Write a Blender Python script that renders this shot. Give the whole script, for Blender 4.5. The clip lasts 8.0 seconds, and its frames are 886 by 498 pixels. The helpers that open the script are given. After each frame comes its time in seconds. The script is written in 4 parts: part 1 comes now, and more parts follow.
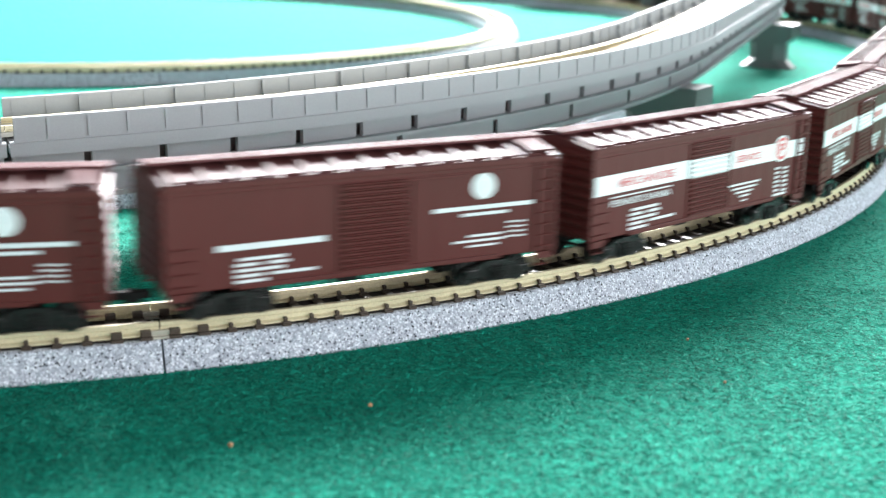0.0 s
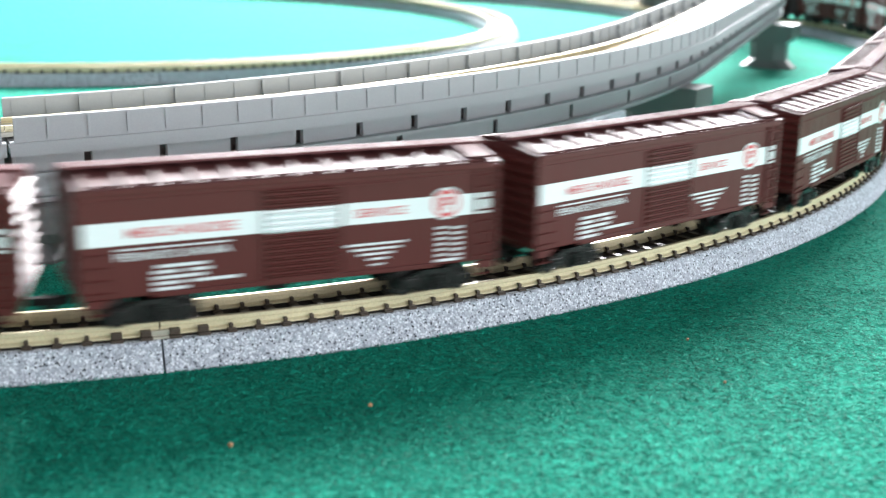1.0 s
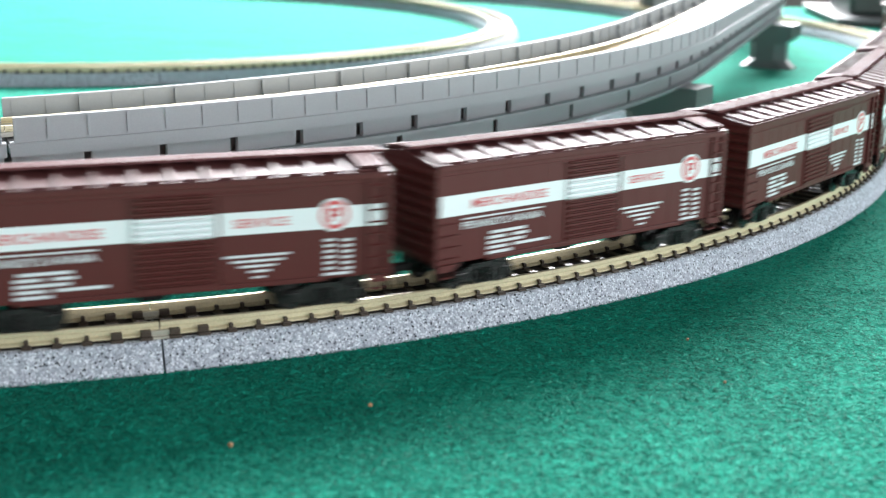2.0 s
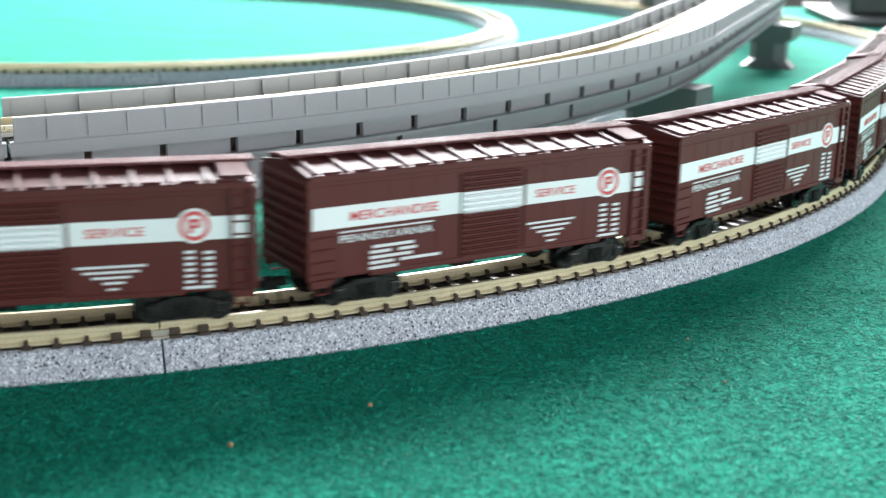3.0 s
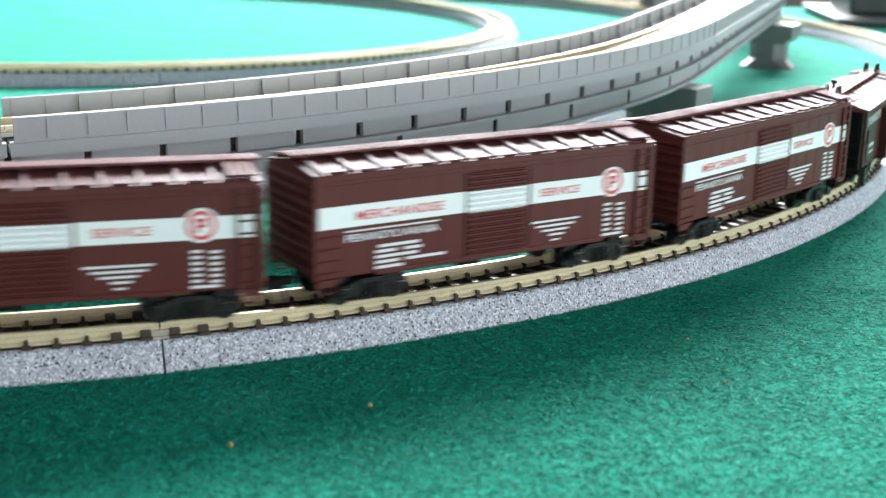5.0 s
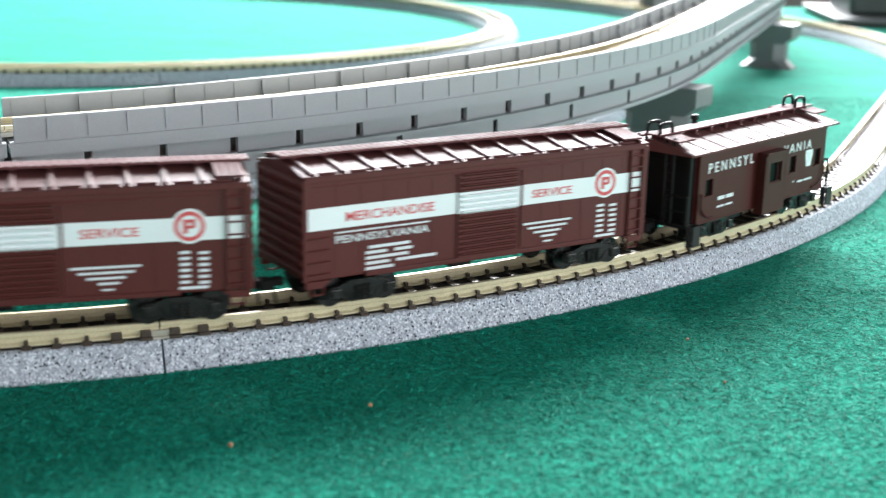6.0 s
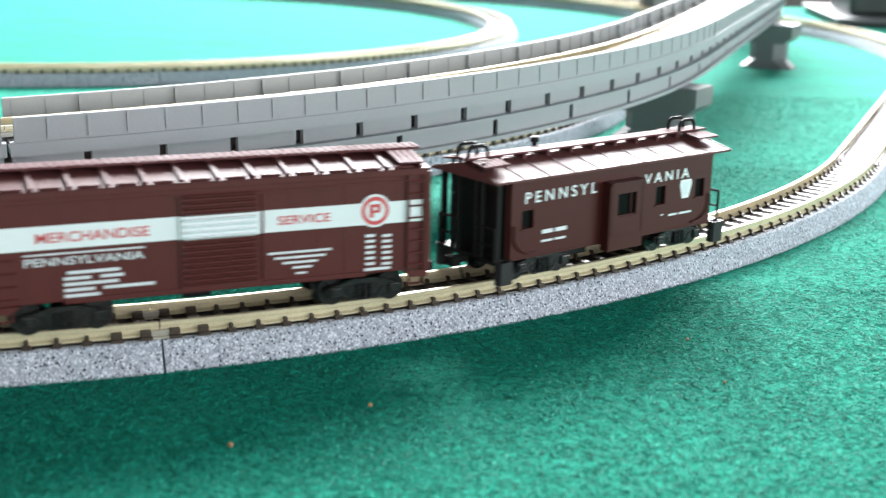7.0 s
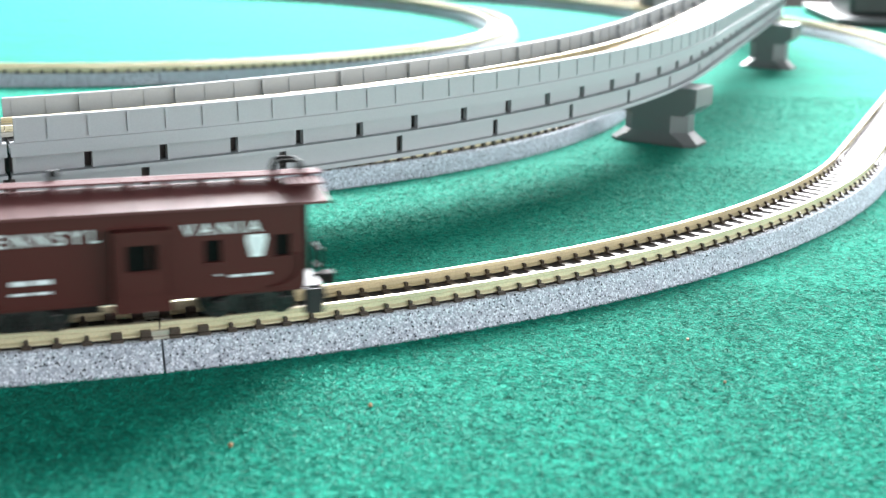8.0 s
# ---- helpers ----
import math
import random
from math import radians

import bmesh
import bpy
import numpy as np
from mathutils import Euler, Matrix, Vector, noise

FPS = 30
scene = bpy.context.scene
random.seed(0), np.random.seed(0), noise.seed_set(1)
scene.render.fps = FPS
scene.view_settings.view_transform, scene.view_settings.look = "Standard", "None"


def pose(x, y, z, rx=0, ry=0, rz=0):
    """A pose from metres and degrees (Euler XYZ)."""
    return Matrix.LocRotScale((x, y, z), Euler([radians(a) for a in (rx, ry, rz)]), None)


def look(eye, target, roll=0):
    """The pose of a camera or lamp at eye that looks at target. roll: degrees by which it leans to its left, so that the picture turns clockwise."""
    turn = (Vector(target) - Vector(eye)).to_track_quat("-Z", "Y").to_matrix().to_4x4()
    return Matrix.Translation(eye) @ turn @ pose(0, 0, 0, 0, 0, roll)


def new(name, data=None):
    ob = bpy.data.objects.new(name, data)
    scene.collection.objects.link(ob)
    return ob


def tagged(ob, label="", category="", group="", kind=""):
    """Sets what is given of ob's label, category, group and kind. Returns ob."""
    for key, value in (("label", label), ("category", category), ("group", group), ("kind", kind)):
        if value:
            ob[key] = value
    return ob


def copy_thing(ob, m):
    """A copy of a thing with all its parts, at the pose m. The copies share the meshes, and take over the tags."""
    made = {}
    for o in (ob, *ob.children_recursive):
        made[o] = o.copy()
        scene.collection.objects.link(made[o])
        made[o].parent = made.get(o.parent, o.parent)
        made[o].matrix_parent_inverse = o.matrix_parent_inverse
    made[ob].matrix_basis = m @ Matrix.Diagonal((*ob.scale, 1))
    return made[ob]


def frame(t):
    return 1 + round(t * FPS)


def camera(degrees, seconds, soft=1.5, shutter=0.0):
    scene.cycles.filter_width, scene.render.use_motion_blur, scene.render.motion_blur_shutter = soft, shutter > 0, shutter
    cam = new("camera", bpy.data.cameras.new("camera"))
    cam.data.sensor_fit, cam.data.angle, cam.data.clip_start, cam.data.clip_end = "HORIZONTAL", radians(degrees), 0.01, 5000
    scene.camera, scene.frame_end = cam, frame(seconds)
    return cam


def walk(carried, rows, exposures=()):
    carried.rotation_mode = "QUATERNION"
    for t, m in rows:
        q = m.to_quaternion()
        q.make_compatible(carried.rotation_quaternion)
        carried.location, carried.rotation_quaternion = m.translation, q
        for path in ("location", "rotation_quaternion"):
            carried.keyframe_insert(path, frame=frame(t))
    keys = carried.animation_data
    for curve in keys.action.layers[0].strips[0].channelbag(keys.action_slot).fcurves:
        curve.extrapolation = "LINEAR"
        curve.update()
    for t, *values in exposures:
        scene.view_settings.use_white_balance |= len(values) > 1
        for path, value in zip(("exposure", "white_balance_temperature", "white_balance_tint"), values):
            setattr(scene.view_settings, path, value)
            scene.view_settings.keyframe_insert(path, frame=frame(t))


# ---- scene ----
MM = 0.001
cam = camera(37.79, 8.0, soft=1.28, shutter=0.45)
cam.data.dof.use_dof = True
cam.data.dof.focus_distance = 0.27
cam.data.dof.aperture_fstop = 29
EYE = Vector((0, 0, 0.0802))
AIM = EYE + Vector((0, math.cos(0.2655), -math.sin(0.2655)))
walk(cam, [(0.0, look(EYE, AIM, 1.29)), (8.0, look(EYE, AIM, 1.29))], exposures=[(0.0, 0.30), (1.0, 0.18), (1.7, 0.05), (3.0, -0.08), (6.5, -0.06), (7.2, 0.04), (8.0, 0.12)])

# ---------------------------------------------------------------- light
world = bpy.data.worlds.new("daylight")
scene.world = world
world.use_nodes = True
wn = world.node_tree.nodes
sky = wn.new("ShaderNodeTexSky")
sky.sky_type, sky.sun_disc = "NISHITA", False
sky.sun_elevation, sky.sun_rotation = radians(35), radians(150)
world.node_tree.links.new(sky.outputs[0], wn["Background"].inputs[0])
wn["Background"].inputs[1].default_value = 0.1


def area_daylight(name, w, h, m, watts, colour):
    lamp = bpy.data.lights.new(name, "AREA")
    lamp.shape, lamp.size, lamp.size_y, lamp.energy, lamp.color = "RECTANGLE", w, h, watts, colour
    ob = new(name, lamp)
    ob.matrix_world = m
    return ob


area_daylight("window_daylight", 2.8, 1.25, look((0.6, 3.86, 1.78), (0.05, 0.3, 0.0)), 1200, (0.955, 0.97, 1.0))
# Assumed light from the right: fill lamp added low, mostly reaching upright faces.
area_daylight("side_fill_daylight", 1.6, 0.7, look((2.46, -0.2, 0.32), (0.1, 0.3, 0.02)), 46, (0.955, 0.97, 1.0))
# Fill lamp added behind the camera to brighten the near side faces.
area_daylight("rear_fill_daylight", 0.9, 0.55, look((0.75, -0.97, 0.06), (0.2, 0.3, 0.02)), 7.5, (0.95, 0.955, 1.0))


# ---------------------------------------------------------------- materials
def mat(name, colour, rough=0.5, metal=0.0, var=0.15, scale=400.0, fine=3000.0, bump=0.1, depth=0.0002, coat=0.0, spec=0.5):
    """A procedural surface: colour varied at two scales, with fine relief. Scales are per metre."""
    m = bpy.data.materials.new(name)
    m.use_nodes = True
    nt = m.node_tree
    b = nt.nodes["Principled BSDF"]
    b.inputs["Metallic"].default_value = metal
    b.inputs["Coat Weight"].default_value = coat
    b.inputs["Specular IOR Level"].default_value = spec
    tc = nt.nodes.new("ShaderNodeTexCoord")
    big, small = nt.nodes.new("ShaderNodeTexNoise"), nt.nodes.new("ShaderNodeTexNoise")
    big.inputs["Scale"].default_value, small.inputs["Scale"].default_value = scale * 0.2, fine
    big.inputs["Detail"].default_value = 3
    for n in (big, small):
        nt.links.new(tc.outputs["Object"], n.inputs["Vector"])
    add = nt.nodes.new("ShaderNodeMath")
    add.operation = "ADD"
    nt.links.new(big.outputs[0], add.inputs[0])
    nt.links.new(small.outputs[0], add.inputs[1])
    ramp = nt.nodes.new("ShaderNodeMapRange")
    ramp.inputs[1].default_value, ramp.inputs[2].default_value = 0.6, 1.4
    ramp.inputs[3].default_value, ramp.inputs[4].default_value = 1 - var, 1 + var
    nt.links.new(add.outputs[0], ramp.inputs[0])
    mix = nt.nodes.new("ShaderNodeVectorMath")
    mix.operation = "SCALE"
    mix.inputs[0].default_value = colour
    nt.links.new(ramp.outputs[0], mix.inputs["Scale"])
    nt.links.new(mix.outputs[0], b.inputs["Base Color"])
    rr = nt.nodes.new("ShaderNodeMapRange")
    rr.inputs[1].default_value, rr.inputs[2].default_value = 0.3, 0.7
    rr.inputs[3].default_value, rr.inputs[4].default_value = max(rough - 0.08, 0.03), min(rough + 0.08, 1)
    nt.links.new(big.outputs[0], rr.inputs[0])
    nt.links.new(rr.outputs[0], b.inputs["Roughness"])
    if bump:
        bp = nt.nodes.new("ShaderNodeBump")
        bp.inputs["Strength"].default_value, bp.inputs["Distance"].default_value = bump, depth
        nt.links.new(small.outputs[0], bp.inputs["Height"])
        nt.links.new(bp.outputs[0], b.inputs["Normal"])
    return m


def felt_material():
    m = bpy.data.materials.new("green_felt")
    m.use_nodes = True
    nt = m.node_tree
    b = nt.nodes["Principled BSDF"]
    tc = nt.nodes.new("ShaderNodeTexCoord")
    fib, clump, wide = (nt.nodes.new("ShaderNodeTexNoise") for _ in range(3))
    for n, s, d, dist in ((fib, 1900, 5, 0.6), (clump, 850, 4, 0.5), (wide, 30, 2, 0)):
        n.inputs["Scale"].default_value, n.inputs["Detail"].default_value, n.inputs["Distortion"].default_value = s, d, dist
        nt.links.new(tc.outputs["Object"], n.inputs["Vector"])
    a = nt.nodes.new("ShaderNodeMath")
    a.operation = "MULTIPLY_ADD"
    a.inputs[1].default_value = 0.6
    nt.links.new(clump.outputs[0], a.inputs[0])
    nt.links.new(fib.outputs[0], a.inputs[2])
    w = nt.nodes.new("ShaderNodeMath")
    w.operation = "MULTIPLY_ADD"
    w.inputs[1].default_value = 0.25
    nt.links.new(wide.outputs[0], w.inputs[0])
    nt.links.new(a.outputs[0], w.inputs[2])
    cr = nt.nodes.new("ShaderNodeValToRGB")
    cr.color_ramp.elements[0].position, cr.color_ramp.elements[1].position = 0.73, 1.11
    cr.color_ramp.elements[0].color = (0.003, 0.105, 0.074, 1)
    cr.color_ramp.elements[1].color = (0.010, 0.325, 0.226, 1)
    nt.links.new(w.outputs[0], cr.inputs[0])
    nt.links.new(cr.outputs[0], b.inputs["Base Color"])
    b.inputs["Roughness"].default_value = 0.9
    b.inputs["Specular IOR Level"].default_value = 0.03
    b.inputs["Sheen Weight"].default_value, b.inputs["Sheen Roughness"].default_value = 0.04, 0.5
    bp = nt.nodes.new("ShaderNodeBump")
    bp.inputs["Strength"].default_value, bp.inputs["Distance"].default_value = 0.45, 0.0008
    nt.links.new(a.outputs[0], bp.inputs["Height"])
    nt.links.new(bp.outputs[0], b.inputs["Normal"])
    return m


def ballast_material():
    """Moulded grey ballast with pale and black grains, the palest also painted as glints."""
    m = bpy.data.materials.new("speckled_ballast")
    m.use_nodes = True
    nt = m.node_tree
    b = nt.nodes["Principled BSDF"]
    tc = nt.nodes.new("ShaderNodeTexCoord")
    vor, vor2, noi = nt.nodes.new("ShaderNodeTexVoronoi"), nt.nodes.new("ShaderNodeTexVoronoi"), nt.nodes.new("ShaderNodeTexNoise")
    vor.inputs["Scale"].default_value, vor2.inputs["Scale"].default_value = 3300, 3300
    noi.inputs["Scale"].default_value, noi.inputs["Detail"].default_value = 700, 4
    for n in (vor, vor2, noi):
        nt.links.new(tc.outputs["Object"], n.inputs["Vector"])
    cr = nt.nodes.new("ShaderNodeValToRGB")
    e = cr.color_ramp.elements
    e[0].position, e[0].color = 0.0, (0.32, 0.35, 0.42, 1)
    e[1].position, e[1].color = 0.86, (0.80, 0.85, 0.93, 1)
    e.new(0.25).color = (0.42, 0.455, 0.53, 1)
    e.new(0.7).color = (0.53, 0.57, 0.65, 1)
    sep = nt.nodes.new("ShaderNodeSeparateColor")
    nt.links.new(vor.outputs["Color"], sep.inputs[0])
    nt.links.new(sep.outputs[0], cr.inputs[0])
    sep2 = nt.nodes.new("ShaderNodeSeparateColor")
    nt.links.new(vor2.outputs["Color"], sep2.inputs[0])
    lt = nt.nodes.new("ShaderNodeMath")
    lt.operation = "LESS_THAN"
    lt.inputs[1].default_value = 0.055
    nt.links.new(sep2.outputs[1], lt.inputs[0])
    mix = nt.nodes.new("ShaderNodeMix")
    mix.data_type = "RGBA"
    nt.links.new(lt.outputs[0], mix.inputs["Factor"])
    nt.links.new(cr.outputs[0], mix.inputs["A"])
    mix.inputs["B"].default_value = (0.05, 0.055, 0.07, 1)
    nt.links.new(mix.outputs["Result"], b.inputs["Base Color"])
    b.inputs["Roughness"].default_value = 0.6
    b.inputs["Specular IOR Level"].default_value = 0.15
    bp = nt.nodes.new("ShaderNodeBump")
    bp.inputs["Strength"].default_value, bp.inputs["Distance"].default_value = 1.0, 0.0009
    ad = nt.nodes.new("ShaderNodeMath")
    ad.operation = "ADD"
    nt.links.new(noi.outputs[0], ad.inputs[0])
    nt.links.new(sep.outputs[1], ad.inputs[1])
    nt.links.new(ad.outputs[0], bp.inputs["Height"])
    nt.links.new(bp.outputs[0], b.inputs["Normal"])
    return m


FELT = felt_material()
BALLAST = ballast_material()


def fibre_material():
    m = bpy.data.materials.new("green_felt_fibre")
    m.use_nodes = True
    nt = m.node_tree
    b = nt.nodes["Principled BSDF"]
    geo, cr = nt.nodes.new("ShaderNodeNewGeometry"), nt.nodes.new("ShaderNodeValToRGB")
    e = cr.color_ramp.elements
    e[0].position, e[0].color = 0.0, (0.002, 0.09, 0.063, 1)
    e[1].position, e[1].color = 1.0, (0.022, 0.47, 0.335, 1)
    e.new(0.75).color = (0.010, 0.34, 0.24, 1)
    nt.links.new(geo.outputs["Random Per Island"], cr.inputs[0])
    nt.links.new(cr.outputs[0], b.inputs["Base Color"])
    b.inputs["Roughness"].default_value = 0.7
    b.inputs["Specular IOR Level"].default_value = 0.08
    return m


FIBRE = fibre_material()
RAIL = mat("nickel_silver_rail", (0.60, 0.53, 0.36), 0.46, 0.3, 0.16, 300, 2500, 0.08, spec=0.25)
STRIP = mat("grey_brown_tie_strip", (0.06, 0.056, 0.055), 0.9, 0, 0.25, 500, 4000, 0.3, spec=0.02)
TIE = mat("dark_brown_tie", (0.052, 0.036, 0.026), 0.42, 0, 0.3, 800, 5000, 0.3, spec=0.4)
JOINER = mat("bright_joiner", (0.42, 0.40, 0.34), 0.45, 0.4, 0.1)
VIADUCT = mat("grey_viaduct_plastic", (0.335, 0.358, 0.373), 0.62, 0, 0.05, 120, 2500, 0.06, spec=0.15)
PIER = mat("dark_grey_pier_plastic", (0.13, 0.135, 0.138), 0.4, 0, 0.06, 120, 2500, 0.06)
DECK = mat("grey_deck", (0.13, 0.125, 0.12), 0.8, 0, 0.1, 300, 2500, 0.1, spec=0.1)
CAR = mat("oxide_red_car_paint", (0.092, 0.0205, 0.0185), 0.48, 0, 0.10, 250, 3500, 0.05, spec=0.22)
ROOF = mat("oxide_red_roof_paint", (0.085, 0.026, 0.026), 0.56, 0, 0.12, 250, 3500, 0.05, spec=0.14)
WALKWAY = mat("dull_brown_walkway", (0.11, 0.040, 0.042), 0.7, 0, 0.15, 400, 3500, 0.1, spec=0.15)
CABROOF = mat("dull_brown_roof", (0.105, 0.036, 0.035), 0.6, 0, 0.08, 250, 3500, 0.06, spec=0.25)
CABIN = mat("tuscan_red_caboose_paint", (0.058, 0.0118, 0.0098), 0.48, 0, 0.08, 250, 3500, 0.05, spec=0.2)
BLACK = mat("black_running_gear", (0.010, 0.010, 0.010), 0.5, 0, 0.3, 500, 4000, 0.1, spec=0.12)
# Black steps, coloured greyer for the light falling on them.
STEPGREY = mat("lit_grey_step", (0.03, 0.03, 0.031), 0.5, 0, 0.25, 500, 4000, 0.1, spec=0.15)
MATTE = mat("matte_black_coupler", (0.012, 0.012, 0.012), 0.75, 0, 0.3, 500, 4000, 0.1, spec=0.15)
GEAR = mat("black_truck_casting", (0.012, 0.011, 0.011), 0.28, 0, 0.35, 600, 3500, 0.3, 0.0003, spec=0.3)
WHITE = mat("white_stripe_print", (0.77, 0.80, 0.83), 0.4, 0, 0.05, 250, 4000, 0.03)
PALE = mat("grey_white_print", (0.69, 0.72, 0.76), 0.45, 0, 0.12, 600, 6000, 0.0)
RED = mat("red_print", (0.62, 0.07, 0.08), 0.4, 0, 0.08)
GLASS = mat("dark_window", (0.004, 0.004, 0.004), 0.3, 0, 0.2, spec=0.05)
# Room tones are assumed, and kept dark to hold down bounced light.
WALL = mat("grey_wall_paint", (0.10, 0.105, 0.105), 0.8, 0, 0.05, 8, 90, 0.15, 0.002)
CEIL = mat("dark_ceiling", (0.07, 0.068, 0.063), 0.85, 0, 0.03, 8, 90, 0.1, 0.002)
FLOOR = mat("wood_floor", (0.10, 0.075, 0.055), 0.5, 0, 0.2, 20, 60, 0.1, 0.001)
TABLEWOOD = mat("table_board", (0.4, 0.32, 0.22), 0.6, 0, 0.15, 40, 300, 0.1)
CASE = mat("grey_case_plastic", (0.13, 0.135, 0.14), 0.6, 0, 0.06)
DARKCASE = mat("dark_green_black_case", (0.012, 0.022, 0.020), 0.4, 0, 0.15)
CRUMB = mat("tan_crumb", (0.55, 0.30, 0.16), 0.7, 0, 0.2)


# ---------------------------------------------------------------- mesh helpers (millimetres in, metres out)
def finish(name, bm, material, smooth=False):
    me = bpy.data.meshes.new(name)
    bm.normal_update()
    bm.to_mesh(me)
    bm.free()
    me.materials.append(material)
    if smooth:
        me.polygons.foreach_set("use_smooth", [True] * len(me.polygons))
    return me


def part(name, bm, material, parent, label="", smooth=False):
    """Links a bmesh as one mesh object under a thing or a part."""
    ob = new(name, finish(name, bm, material, smooth))
    ob.parent = parent
    if label:
        tagged(ob, label)
    return ob


def piece(name, me, parent, m):
    ob = new(name, me)
    ob.parent = parent
    ob.matrix_local = m
    return ob


def thing(name, label, category, group="", kind=""):
    return tagged(new(name), label, category, group, kind)


def bx(bm, x0, x1, y0, y1, z0, z1, bev=0.0, m=None):
    """A box in millimetres, with optional bevelled edges."""
    r = bmesh.ops.create_cube(bm, size=1.0)
    vs = r["verts"]
    for v in vs:
        v.co = Vector(((x0 + x1) / 2 + v.co.x * (x1 - x0), (y0 + y1) / 2 + v.co.y * (y1 - y0), (z0 + z1) / 2 + v.co.z * (z1 - z0))) * MM
        if m is not None:
            v.co = m @ v.co
    if bev:
        es = list({e for v in vs for e in v.link_edges})
        bmesh.ops.bevel(bm, geom=es, offset=bev * MM, segments=2, affect="EDGES", profile=0.6)


def cyl(bm, p, q, r, seg=12, r2=None):
    """A rod from p to q, in millimetres."""
    p, q = Vector(p) * MM, Vector(q) * MM
    d = q - p
    m = Matrix.Translation((p + q) / 2) @ d.to_track_quat("Z", "Y").to_matrix().to_4x4()
    bmesh.ops.create_cone(bm, cap_ends=True, segments=seg, radius1=r * MM, radius2=(r if r2 is None else r2) * MM, depth=d.length, matrix=m)


def rod(bm, pts, r, seg=6):
    for a, b in zip(pts, pts[1:]):
        cyl(bm, a, b, r, seg)


def tube(bm, pts, r, seg=8):
    """One bent round bar through points, in millimetres."""
    ps = [Vector(p) * MM for p in pts]
    rings = []
    for i, p in enumerate(ps):
        d = (ps[min(i + 1, len(ps) - 1)] - ps[max(i - 1, 0)]).normalized()
        q = d.to_track_quat("Z", "Y")
        rings.append([bm.verts.new(p + q @ Vector((math.cos(2 * math.pi * j / seg), math.sin(2 * math.pi * j / seg), 0)) * r * MM) for j in range(seg)])
    fs = []
    for a, b in zip(rings, rings[1:]):
        o = min(range(seg), key=lambda n: sum((a[j].co - b[(j + n) % seg].co).length for j in range(seg)))
        for j in range(seg):
            fs.append(bm.faces.new((a[j], a[(j + 1) % seg], b[(j + 1 + o) % seg], b[(j + o) % seg])))
    fs += [bm.faces.new(rings[0]), bm.faces.new(rings[-1])]
    bmesh.ops.recalc_face_normals(bm, faces=fs)


def prism(bm, outline, axis0, axis1, plane="yz"):
    """Extrudes a polygon (mm) of the given plane between two values of the third axis."""
    def co(a, b, c):
        return {"yz": (c, a, b), "xz": (a, c, b), "xy": (a, b, c)}[plane]
    lo = [bm.verts.new(Vector(co(a, b, axis0)) * MM) for a, b in outline]
    hi = [bm.verts.new(Vector(co(a, b, axis1)) * MM) for a, b in outline]
    n = len(outline)
    fs = [bm.faces.new(lo[::-1]), bm.faces.new(hi)]
    fs += [bm.faces.new((lo[i], lo[(i + 1) % n], hi[(i + 1) % n], hi[i])) for i in range(n)]
    bmesh.ops.recalc_face_normals(bm, faces=fs)


def sweep(bm, way, s0, s1, profile, step=4.0):
    """Sweeps a closed profile of (offset, height) along a way of arc length s."""
    n = max(1, round((s1 - s0) / step))
    rings = []
    for i in range(n + 1):
        s = s0 + (s1 - s0) * i / n
        rings.append([bm.verts.new(way(s, o, z) * MM) for o, z in profile])
    k = len(profile)
    fs = []
    for a, b in zip(rings, rings[1:]):
        for j in range(k):
            fs.append(bm.faces.new((a[j], a[(j + 1) % k], b[(j + 1) % k], b[j])))
    fs += [bm.faces.new(rings[0]), bm.faces.new(rings[-1][::-1])]
    bmesh.ops.recalc_face_normals(bm, faces=fs)


# ---------------------------------------------------------------- ways of the tracks
TH = radians(-23.64)


def oval(centre, radius, straight, turn=0.0):
    """A way: curve (s < 0), a straight, then a second curve; offsets point outwards."""
    th = TH + radians(turn)
    no, ax = Vector((math.cos(th), math.sin(th))), Vector((-math.sin(th), math.cos(th)))
    c1 = Vector(centre)
    c2 = c1 + ax * straight

    half = math.pi * radius

    def way(s, off=0.0, z=0.0):
        s = (s + half) % (2 * (half + straight)) - half
        if s < 0:
            a = th + s / radius
            p = c1 + Vector((math.cos(a), math.sin(a))) * (radius + off)
        elif s <= straight:
            p = c1 + no * (radius + off) + ax * s
        elif s <= straight + half:
            a = th + (s - straight) / radius
            p = c2 + Vector((math.cos(a), math.sin(a))) * (radius + off)
        else:
            p = c2 - no * (radius + off) - ax * (s - straight - half)
        return Vector((p.x, p.y, z))
    return way


R_MAIN = 315.0
MAIN = oval((-163.66, 513.15), R_MAIN, 248.0)
INNER = oval((-179.0, 568.5), 249.0, 277.0, 5.0)
LOOP = oval((-217.0, 793.0), 249.0, 0.0)

P1 = Vector((80.73, 468.38))
TH_VIA = radians(-21.85)
NO_VIA = Vector((math.cos(TH_VIA), math.sin(TH_VIA)))
GRADE, GRADE_UP, DECK_Z, R_VIA, VIA_BEND, VIA_STRAIGHT = 0.0291, 0.0078, 31.96, 331.2, 10.9, 238.0


def VIA(s, off=0.0, z=0.0):
    """The incline: curved up to the first pier, straight beyond; height is over the deck's lip."""
    c = P1 - NO_VIA * R_VIA
    a = TH_VIA + min(s, VIA_BEND) / R_VIA
    out = Vector((math.cos(a), math.sin(a)))
    p = c + out * (R_VIA + off) + Vector((-out.y, out.x)) * min(max(s - VIA_BEND, 0), VIA_STRAIGHT - VIA_BEND)
    if s > VIA_STRAIGHT:
        b = a + (s - VIA_STRAIGHT) / R_VIA
        c2 = p - out * (R_VIA + off)
        p = c2 + Vector((math.cos(b), math.sin(b))) * (R_VIA + off)
    return Vector((p.x, p.y, DECK_Z + z + (GRADE * s if s < 0 else GRADE_UP * s)))


